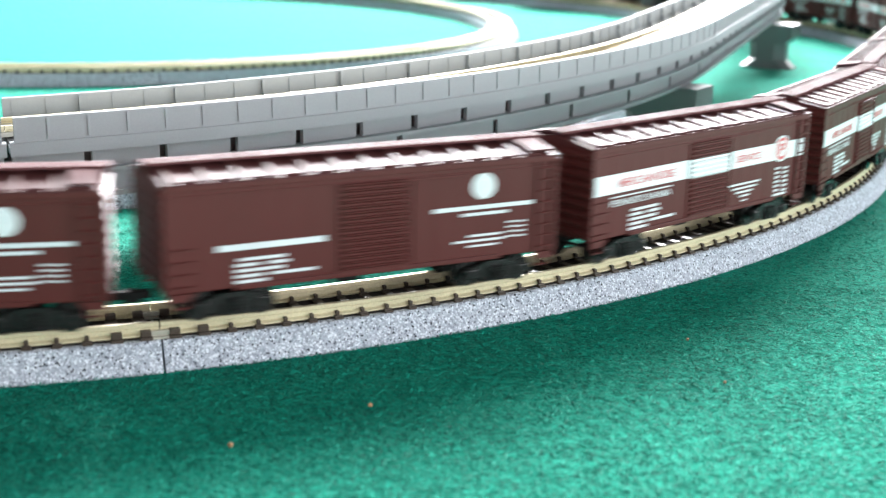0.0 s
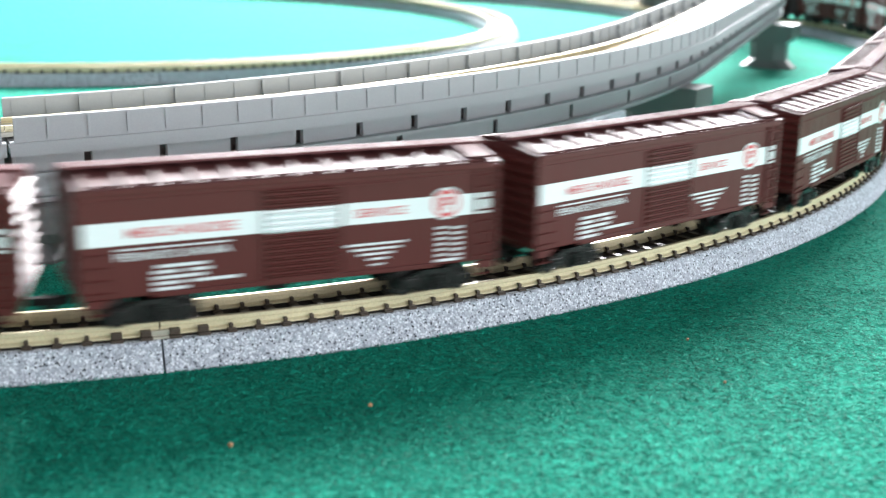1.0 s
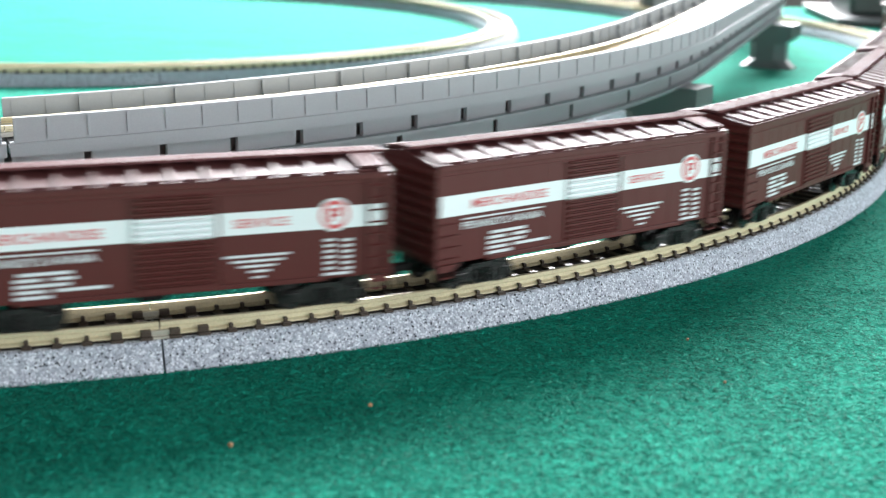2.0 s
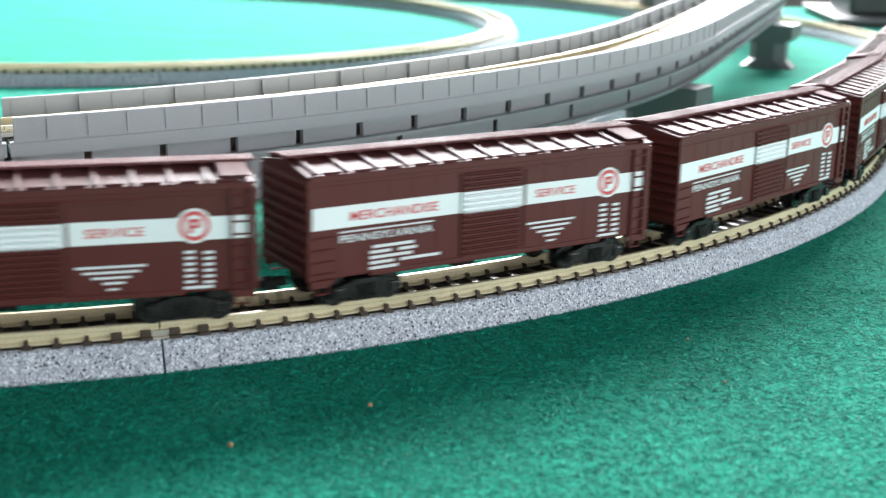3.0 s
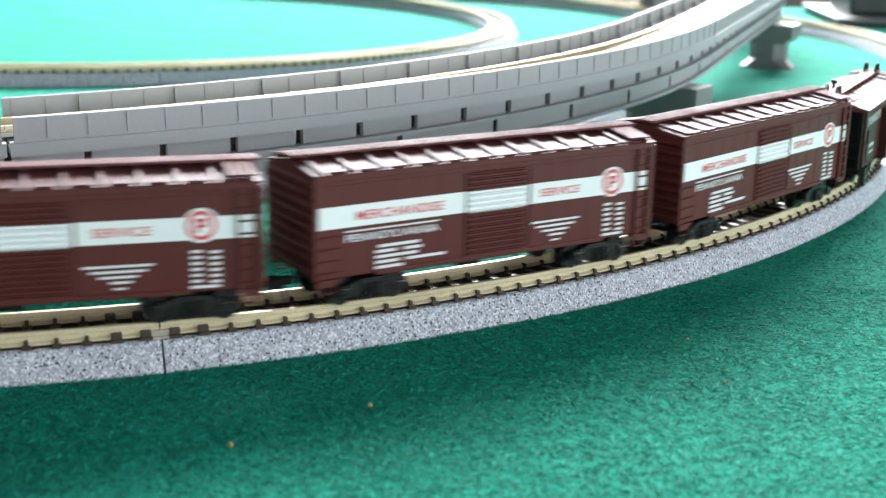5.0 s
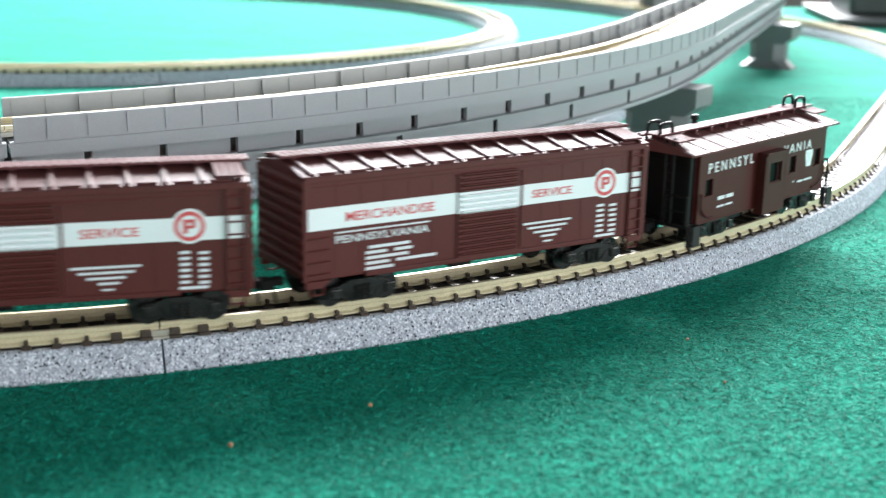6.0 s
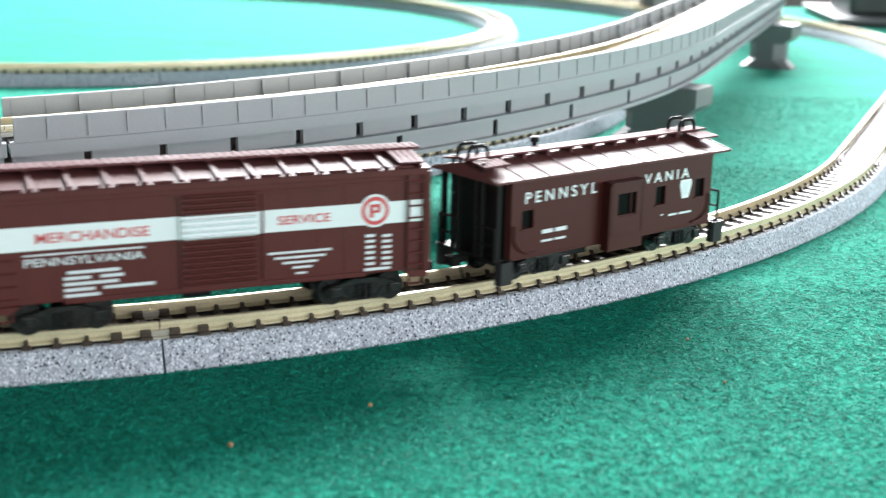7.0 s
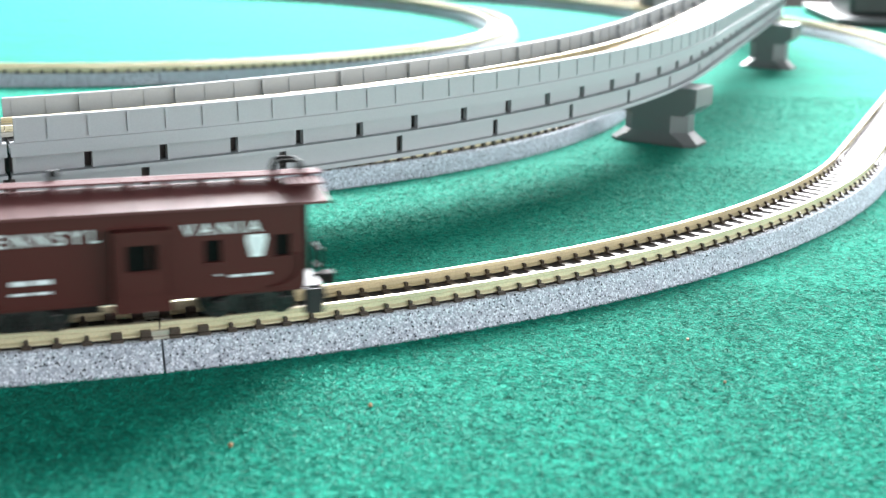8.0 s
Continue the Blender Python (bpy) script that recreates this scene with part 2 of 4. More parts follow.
def at(way, s, z=0.0, ds=0.5):
    """The pose on a way: x along it, y to the inside, z up."""
    a, b = way(s - ds, 0, z), way(s + ds, 0, z)
    x = (b - a).normalized()
    y = Vector((0, 0, 1)).cross(x).normalized()
    m = Matrix((x, y, x.cross(y))).transposed().to_4x4()
    m.translation = way(s, 0, z) * MM
    return m


# ---------------------------------------------------------------- room and table
def slab(name, x0, x1, y0, y1, z0, z1, material, label, bev=0.0):
    bm = bmesh.new()
    bx(bm, x0, x1, y0, y1, z0, z1, bev)
    ob = new(name, finish(name, bm, material))
    return tagged(ob, label, name.split("_")[0], kind="structure")


slab("floor", -2200, 2600, -1300, 4000, -780, -730, FLOOR, "brown wooden floor of the room")
slab("ceiling", -2200, 2600, -1300, 4000, 2800, 2860, CEIL, "assumed dark ceiling closing the room")
slab("wall_west", -2300, -2200, -1300, 4000, -730, 2800, WALL, "plain grey painted wall")


def wall_with_opening(name, length, z0, z1, u0, u1, w0, w1, m):
    """A thick wall round one opening."""
    bm = bmesh.new()
    for a, b, c, d in ((-length / 2, u0, z0, z1), (u1, length / 2, z0, z1), (u0, u1, z0, w0), (u0, u1, w1, z1)):
        bx(bm, a, b, 0, 100, c, d, m=m)
    return tagged(new(name, finish(name, bm, WALL)), "grey painted wall with an opening for light", "wall", kind="structure")


wall_with_opening("wall_north", 4800, -730, 2800, -1040, 1840, 1120, 2440, pose(0.2, 3.9, 0))
# South and east openings are assumed, cut for the added fill lamps.
wall_with_opening("wall_south", 4800, -730, 2800, 90, 1040, -240, 360, pose(0.2, -1.1, 0))
wall_with_opening("wall_east", 5200, -730, 2800, 700, 2400, -60, 700, pose(2.5, 1.35, 0, 0, 0, -90))

bm = bmesh.new()
bx(bm, -1300, 900, -250, 1064, -4, 0)
tagged(new("ground", finish("ground", bm, FELT)), "green felt sheet covering the layout table", "felt", kind="structure")
table = thing("table", "wooden table under the green felt", "table")
bm = bmesh.new()
bx(bm, -1295, 895, -245, 1060, -34, -4.5, 2)
part("tabletop", bm, TABLEWOOD, table)
for x in (-1240, 840):
    for y in (-190, 1005):
        bm = bmesh.new()
        bx(bm, x - 25, x + 25, y - 25, y + 25, -730, -34, 2)
        part("leg", bm, TABLEWOOD, table)

# ---------------------------------------------------------------- track
TIE_STEP = 4.87
BED = [(-10.4, 0), (-10.2, 0.8), (-8.3, 4.9), (-7.9, 5.2), (7.9, 5.2), (8.3, 4.9), (10.2, 0.8), (10.4, 0)]


def rail_profile(o):
    w = [(0.85, 5.55), (0.85, 5.85), (0.3, 6.2), (0.3, 6.95), (0.5, 7.15), (0.5, 7.75), (0.4, 7.9)]
    return [(o + a, z) for a, z in w] + [(o - a, z) for a, z in reversed(w)]


def tie_mesh():
    """One tie with the four clips that hold the rails' feet."""
    bm = bmesh.new()
    bx(bm, -0.85, 0.85, -7.6, 7.6, 5.0, 5.55, 0.12)
    for o in (-5.5, 5.5):
        for k in (-1, 1):
            y = o + k * 0.86
            bx(bm, -0.36, 0.36, y - 0.3, y + 0.3, 5.5, 6.5, 0.12)
            bx(bm, -0.3, 0.3, min(o + k * 0.28, y), max(o + k * 0.28, y), 6.25, 6.55, 0.08)
            y = o + k * 1.35
            bx(bm, -0.8, 0.8, y - 0.3, y + 0.3, 5.4, 5.85, 0.12)
    return finish("tie", bm, TIE)


TIE_ME = tie_mesh()


def end_tie_mesh():
    bm = bmesh.new()
    bx(bm, -1.1, 1.1, -7.6, 7.6, 5.0, 5.7, 0.12)
    for o in (-5.5, 5.5):
        for k in (-1, 1):
            bx(bm, -0.9, 0.9, o + k * 0.85 - 0.6, o + k * 0.85 + 0.6, 5.5, 6.7, 0.15)
    return finish("tie", bm, TIE)


END_TIE_ME = end_tie_mesh()


def track_section(way, s0, s1, label, ties=True, step=4.0):
    t = thing("track_section", label, "model track", "snap-together track sections")
    bm = bmesh.new()
    sweep(bm, way, s0 + 0.18, s1 - 0.18, BED, step)
    part("roadbed", bm, BALLAST, t, "speckled grey moulded ballast")
    bm = bmesh.new()
    sweep(bm, way, s0 + 0.2, s1 - 0.2, [(-6.9, 5.1), (6.9, 5.1), (6.7, 5.3), (-6.7, 5.3)], step)
    part("tie_strip", bm, STRIP, t, "dull grey-brown strip under the rails")
    for o in (-5.5, 5.5):
        bm = bmesh.new()
        sweep(bm, way, s0 + 0.12, s1 - 0.12, rail_profile(o), step)
        part("rail", bm, RAIL, t, "shiny nickel-silver rail")
    n = round((s1 - s0) / TIE_STEP)
    if ties:
        for i in range(n):
            piece("tie", END_TIE_ME if i in (0, 1, n - 2, n - 1) else TIE_ME, t, at(way, s0 + (i + 0.5) * (s1 - s0) / n))
    else:
        bm = bmesh.new()
        for i in range(n):
            m = at(way, s0 + (i + 0.5) * (s1 - s0) / n)
            bx(bm, -0.85, 0.85, -7.6, 7.6, 5.0, 5.6, 0, m=m)
            for o in (-6.75, -4.25, 4.25, 6.75):
                bx(bm, -0.7, 0.7, o - 0.4, o + 0.4, 5.5, 6.5, 0, m=m)
        tagged(part("tie_grid", bm, TIE, t), kind="stuff")
    for o in (-5.5, 5.5):
        bm = bmesh.new()
        m = at(way, s1)
        for k in (-1, 1):
            bx(bm, -3.4, 3.4, -o + k * 0.75 - 0.3, -o + k * 0.75 + 0.3, 5.5, 6.5, 0.1, m=m)
        bx(bm, -2.6, 2.6, -o - 1.9, -o + 1.9, 5.15, 5.6, 0.1, m=m)
        part("rail_joiner", bm, JOINER, t, "bright metal rail joiner")
    return t


ARC = R_MAIN * math.pi / 4
S_SEAM = -R_MAIN * radians(45.42)
NEAR_TRACK = "curved grey-ballast model track with dark ties"
track_section(MAIN, S_SEAM - 2 * ARC, S_SEAM - ARC, NEAR_TRACK, ties=False)
track_section(MAIN, S_SEAM - ARC, S_SEAM, NEAR_TRACK)
track_section(MAIN, S_SEAM, 0, NEAR_TRACK)
track_section(MAIN, 0, 248, "straight grey-ballast model track with dark ties")
track_section(MAIN, 248, 248 + ARC, "curved grey-ballast model track at the far end", ties=False)
track_section(MAIN, 248 + ARC, 248 + 2 * ARC, "curved grey-ballast model track at the far end", ties=False)
A2 = 249 * math.pi / 4
for a, b in ((-3 * A2, -2 * A2), (-2 * A2, -A2), (-A2, 0), (0, 277), (277, 277 + A2), (277 + A2, 277 + 2 * A2)):
    track_section(INNER, a, b, "grey-ballast model track of the inner loop", ties=False)
A3 = 249 * math.pi / 4
for k in range(-3, 4):
    track_section(LOOP, k * A3, (k + 1) * A3, "grey-ballast model track of the back loop", ties=False)

# ---------------------------------------------------------------- viaduct
RIB = 8.22


def viaduct(s0, s1, label):
    v = thing("viaduct_span", label, "model viaduct", "incline viaduct spans")
    g = 0.35
    bm = bmesh.new()
    sweep(bm, VIA, s0 + g, s1 - g, [(-15.1, 0), (15.1, 0), (15.1, 2.9), (14.6, 3.1), (13.0, 3.1), (13.0, 1.6), (-13.0, 1.6), (-13.0, 3.1), (-14.6, 3.1), (-15.1, 2.9)], 6)
    part("deck", bm, VIADUCT, v)
    for k in (-1, 1):
        bm = bmesh.new()
        o = [(13.7, 3.0), (14.7, 3.0), (14.7, 7.9), (15.0, 7.9), (15.0, 8.45), (13.6, 8.45), (13.6, 7.9), (13.7, 7.9)]
        sweep(bm, VIA, s0 + 1.2, s1 - 1.2, [(k * a, z) for a, z in o], 6)
        wall = part("parapet", bm, VIADUCT, v)
        n = round((s1 - s0) / RIB)
        for i in range(n + 1):
            s = min(max(s0 + (s1 - s0) * i / n, s0 + 1.6), s1 - 1.6)
            rib = bmesh.new()
            bx(rib, -0.27, 0.27, -k * 14.7 - 0.32, -k * 14.7 + 0.32, 3.6, 7.95, 0.08, m=at(VIA, s))
            part("rib", rib, VIADUCT, wall)
        for i in range(int((s1 - s0 - 3) / 8.1)):
            s = s0 + 3.5 + i * 8.1
            big = i % 3 == 2
            rib = bmesh.new()
            w, y0 = (0.33, 1.7) if big else (0.12, 0.3)
            for z0, z1, d in ((1.7, 4.6, y0), (4.6, 7.9, y0 * 0.6)):
                ya, yb = sorted((-k * 13.65, -k * (13.65 - d)))
                bx(rib, -w, w, ya, yb, z0, z1, 0, m=at(VIA, s))
            part("inner_rib", rib, VIADUCT, wall)
        # a girder of three flanges with web panels, open between the panels
        girder = tagged(new("girder"), "grey plate girder with narrow open slots")
        girder.parent = v
        for lo, hi, o0, o1 in ((-5.2, -4.4, 8.6, 13.1), (-11.2, -10.1, 7.8, 12.0)):
            bm = bmesh.new()
            sweep(bm, VIA, s0 + g, s1 - g, [(k * o0, lo), (k * o1, lo), (k * o1, hi), (k * o0, hi)], 6)
            part("flange", bm, VIADUCT, girder)
        # Added dark plate stands in for the shade seen through the slots.
        bm = bmesh.new()
        sweep(bm, VIA, s0 + g, s1 - g, [(k * 7.6, -10.15), (k * 8.1, -10.15), (k * 8.1, 0.02), (k * 7.6, 0.02)], 6)
        part("shade_plate", bm, DECK, girder, "dark plate standing in for shade inside the girder")
        m2 = 2 * round((s1 - s0) / 32.5)
        for i in range(m2):
            a, b = s0 + (s1 - s0) * i / m2, s0 + (s1 - s0) * (i + 1) / m2
            bm = bmesh.new()
            sweep(bm, VIA, a + 0.75, b - 0.75, [(k * 9.8, -4.42), (k * 10.6, -4.42), (k * 10.6, 0.02), (k * 9.8, 0.02)], 6)
            bx(bm, 0, 0.7, -k * 10.9 - 0.35, -k * 10.9 + 0.35, -4.42, 0.02, 0.1, m=at(VIA, a + 0.75))
            part("web_panel", bm, VIADUCT, girder)
        for i in range(m2 // 2):
            a, b = s0 + (s1 - s0) * i / (m2 // 2), s0 + (s1 - s0) * (i + 1) / (m2 // 2)
            bm = bmesh.new()
            a, b = max(a - 4.0, s0 + g), min(b - 4.0 if i < m2 // 2 - 1 else b, s1 - g)
            sweep(bm, VIA, a + 0.9, b - 0.9, [(k * 9.4, -10.15), (k * 10.2, -10.15), (k * 10.2, -5.05), (k * 9.4, -5.05)], 6)
            part("web_panel", bm, VIADUCT, girder)
    bm = bmesh.new()
    sweep(bm, VIA, s0 + g, s1 - g, [(-8.0, 1.62), (8.0, 1.62), (7.6, 2.6), (-7.6, 2.6)], 6)
    part("track_bed", bm, DECK, v)
    for o in (-5.5, 5.5):
        bm = bmesh.new()
        sweep(bm, VIA, s0 + 0.1, s1 - 0.1, [(a, z - 2.6) for a, z in rail_profile(o)], 6)
        part("rail", bm, RAIL, v, "shiny nickel-silver rail")
    n = round((s1 - s0) / TIE_STEP)
    bm = bmesh.new()
    for i in range(n):
        bx(bm, -0.85, 0.85, -7.6, 7.6, 2.5, 3.05, 0, m=at(VIA, s0 + (i + 0.5) * (s1 - s0) / n))
    tagged(part("tie_grid", bm, TIE, v), kind="stuff")
    for o in (-5.5, 5.5):
        bm = bmesh.new()
        bx(bm, -3.2, 3.2, -o - 1.1, -o + 1.1, 2.9, 4.0, 0.1, m=at(VIA, s1))
        part("rail_joiner", bm, JOINER, v, "bright metal rail joiner")


VARC = 263.0
viaduct(-VARC, 0, "grey plastic curved incline viaduct with ribbed parapets")
viaduct(-2 * VARC, -VARC, "grey plastic curved incline viaduct with ribbed parapets")
viaduct(0, VIA_STRAIGHT, "grey plastic straight incline viaduct with ribbed parapets")
viaduct(VIA_STRAIGHT, VIA_STRAIGHT + VARC, "grey plastic curved incline viaduct with ribbed parapets")


def pier(s, x, y, turn, reach=15.8):
    """A pier with chamfered column, flared foot and cap, its top at the girder's underside at s."""
    top = VIA(s).z - 11.25
    p = thing("viaduct_pier", "dark grey plastic pier with flared foot under the viaduct", "viaduct pier", "viaduct piers")
    p.matrix_world = pose(x * MM, y * MM, 0, 0, 0, turn)
    h = top - 9.6
    A, B, c = reach - 4.2, 7.4, 4.6

    def octagon(a, b, c):
        return [(-a + c, -b), (a - c, -b), (a, -b + c), (a, b - c), (a - c, b), (-a + c, b), (-a, b - c), (-a, -b + c)]
    bm = bmesh.new()
    prism(bm, octagon(A, B, c), 2.2, h + 3.0, "xy")
    part("column", bm, PIER, p)
    bm = bmesh.new()
    rings = []
    for z, ring in ((0, octagon(reach, B + 0.5, 3.4)), (0.8, octagon(reach, B + 0.5, 3.4)), (4.4, octagon(A + 0.02, B + 0.02, c))):
        rings.append([bm.verts.new(Vector((u, v, z)) * MM) for u, v in ring])
    for r0, r1 in zip(rings, rings[1:]):
        for i in range(8):
            bm.faces.new((r0[i], r0[(i + 1) % 8], r1[(i + 1) % 8], r1[i]))
    bm.faces.new(rings[0][::-1])
    bm.faces.new(rings[-1])
    part("foot", bm, PIER, p)
    bm = bmesh.new()
    w = reach - 0.1
    prism(bm, [(-A - 0.2, h), (A + 0.2, h), (w, h + 3.2), (w, top), (-w, top), (-w, h + 3.2)], -7.6, 7.6, "xz")
    part("cap", bm, PIER, p)
    return p


pier(-24.0, 74.1, 445.4, -32)
pier(206.0, 163.6, 663.0, -31, 13.2)
q = VIA(-VARC + 3.0)
pier(-VARC + 3.0, q.x, q.y, -66)
q = VIA(VIA_STRAIGHT + VARC)
pier(VIA_STRAIGHT + VARC, q.x, q.y, 25)

# ---------------------------------------------------------------- power pack at the far corner
pk = thing("power_pack", "dark box on a pale grey plastic base", "power pack")
bm = bmesh.new()
bx(bm, 0, 200, 0, 130, 0, 3.0, 1.0)
part("plinth", bm, DARKCASE, pk)
bm = bmesh.new()
bx(bm, -2, 202, -2, 132, 3.0, 6, 1.2)
part("base", bm, CASE, pk, "pale grey base plate")
bm = bmesh.new()
bx(bm, 12, 120, 22, 95, 6, 70, 3)
part("housing", bm, DARKCASE, pk, "dark green-black housing")
pk.matrix_world = pose(0.268, 0.902, 0, 0, 0, -5)


# ---------------------------------------------------------------- rolling stock
def text_mesh(body, size, material, name="lettering", spacing=1.0):
    cu = bpy.data.curves.new(name, "FONT")
    cu.offset = 0.1 * MM
    cu.body, cu.size, cu.extrude, cu.align_x, cu.space_character = body, size * MM, 0.03 * MM, "CENTER", spacing
    ob = bpy.data.objects.new(name, cu)
    scene.collection.objects.link(ob)
    bpy.context.view_layer.update()
    me = bpy.data.meshes.new_from_object(ob.evaluated_get(bpy.context.evaluated_depsgraph_get()))
    bpy.data.objects.remove(ob)
    me.materials.clear()
    me.materials.append(material)
    return me


def lettering(body, x, z, width, height, y, material, parent, side=-1, spacing=1.0):
    """A printed word on a car's side, fitted to a width and height in millimetres."""
    me = text_mesh(body, 10, material, spacing=spacing)
    xs = [v.co.x for v in me.vertices]
    zs = [v.co.y for v in me.vertices]
    kx, kz = width * MM / (max(xs) - min(xs)), height * MM / (max(zs) - min(zs))
    mx, mz = (max(xs) + min(xs)) / 2, min(zs)
    for v in me.vertices:
        v.co = Vector(((v.co.x - mx) * kx * -side, (v.co.z - 0.00003) + 0, (v.co.y - mz) * kz))
        v.co.y = side * (abs(v.co.y))
    ob = new("lettering", me)
    ob.parent = parent
    ob.location = Vector((x, y, z)) * MM
    return ob


def bars(parent, rows, y, material=None, side=-1):
    """Small print that cannot be read: short bars (x0, x1, z, height)."""
    bm = bmesh.new()
    for x0, x1, z, h in rows:
        bx(bm, x0, x1, min(y, y + side * 0.06), max(y, y + side * 0.06), z, z + h)
    return tagged(part("small_print", bm, material or PALE, parent), kind="stuff")


def truck(parent, x):
    """A two-axle truck with sprung, cast side frames."""
    tr = tagged(new("truck"), "black truck with sprung side frames")
    tr.parent = parent
    tr.matrix_local = Matrix.Translation(Vector((x, 0, 0)) * MM)
    for k in (-1, 1):
        y = k * 8.3
        bm = bmesh.new()
        prism(bm, [(-7.4, 10.4), (-7.0, 11.6), (-5.0, 12.0), (-2.4, 12.9), (2.4, 12.9), (5.0, 12.0), (7.0, 11.6), (7.4, 10.4), (6.4, 9.8), (4.6, 10.2),
                   (2.6, 8.9), (-2.6, 8.9), (-4.6, 10.2), (-6.4, 9.8)], y - 0.45, y + 0.45, "xz")
        frame_part = part("side_frame", bm, GEAR, tr)
        for a in (-5.6, 5.6):
            bm = bmesh.new()
            bx(bm, a - 1.0, a + 1.0, y + min(0, k * 1.0), y + max(0, k * 1.0), 9.7, 11.7, 0.3)
            part("journal_box", bm, GEAR, frame_part)
        for a in (-1.2, 0.0, 1.2):
            bm = bmesh.new()
            for i in range(4):
                cyl(bm, (a, y + k * 0.75, 9.4 + i * 0.62), (a, y + k * 0.75, 9.75 + i * 0.62), 0.5, 10)
            cyl(bm, (a, y + k * 0.75, 9.2), (a, y + k * 0.75, 12.0), 0.36, 8)
            part("spring", bm, GEAR, frame_part)
        bm = bmesh.new()
        rod(bm, [(-3.6, y + k * 0.5, 11.2), (-2.2, y + k * 0.5, 9.3), (2.2, y + k * 0.5, 9.3), (3.6, y + k * 0.5, 11.2)], 0.22)
        part("tie_bar", bm, GEAR, frame_part)
    bm = bmesh.new()
    bx(bm, -1.5, 1.5, -8, 8, 10.6, 12.8, 0.2)
    part("bolster", bm, BLACK, tr)
    for a in (-5.6, 5.6):
        bm = bmesh.new()
        for k in (-1, 1):
            cyl(bm, (a, k * 4.9, 10.6), (a, k * 6.9, 10.6), 2.75, 24)
            cyl(bm, (a, k * 4.4, 10.6), (a, k * 4.9, 10.6), 3.2, 24)
            cyl(bm, (a, k * 6.9, 10.6), (a, k * 7.05, 10.6), 1.9, 20)
        cyl(bm, (a, -8.0, 10.6), (a, 8.0, 10.6), 0.6, 8)
        part("wheelset", bm, GEAR, tr)
    return tr


def coupler(parent, x, k):
    bm = bmesh.new()
    bx(bm, min(x, x + k * 4.2), max(x, x + k * 4.2), -0.8, 0.8, 11.2, 12.6, 0.2)
    bx(bm, min(x + k * 2.6, x + k * 4.6), max(x + k * 2.6, x + k * 4.6), -1.7, 1.4, 10.9, 12.8, 0.3)
    cyl(bm, (x + k * 2.2, -0.6, 11.2), (x + k * 2.4, -2.4, 8.6), 0.25, 6)
    part("coupler", bm, MATTE, parent, "black knuckle coupler with trip pin")


HL, HW, ZB, ZT = 38.4, 9.5, 13.9, 32.6


def roundel(parent, x, z, y, r, ring, side=-1):
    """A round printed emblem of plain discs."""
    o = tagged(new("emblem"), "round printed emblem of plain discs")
    o.parent = parent
    for name, rad, mtl, d in (("disc", r, WHITE, 0.10), ("ring", r * 0.86, ring, 0.13), ("centre", r * 0.62, WHITE, 0.16)):
        bm = bmesh.new()
        cyl(bm, (x, y, z), (x, y + side * d, z), rad, 32)
        part(name, bm, mtl, o)
    bm = bmesh.new()
    for x0, x1, z0, z1 in ((-0.36, -0.1, -0.4, 0.4), (-0.1, 0.34, 0.22, 0.4), (0.1, 0.34, -0.05, 0.3), (-0.3, 0.3, -0.12, 0.03)):
        bx(bm, x + x0 * r, x + x1 * r, min(y, y + side * 0.19), max(y, y + side * 0.19), z + z0 * r, z + z1 * r)
    part("mark", bm, ring, o)


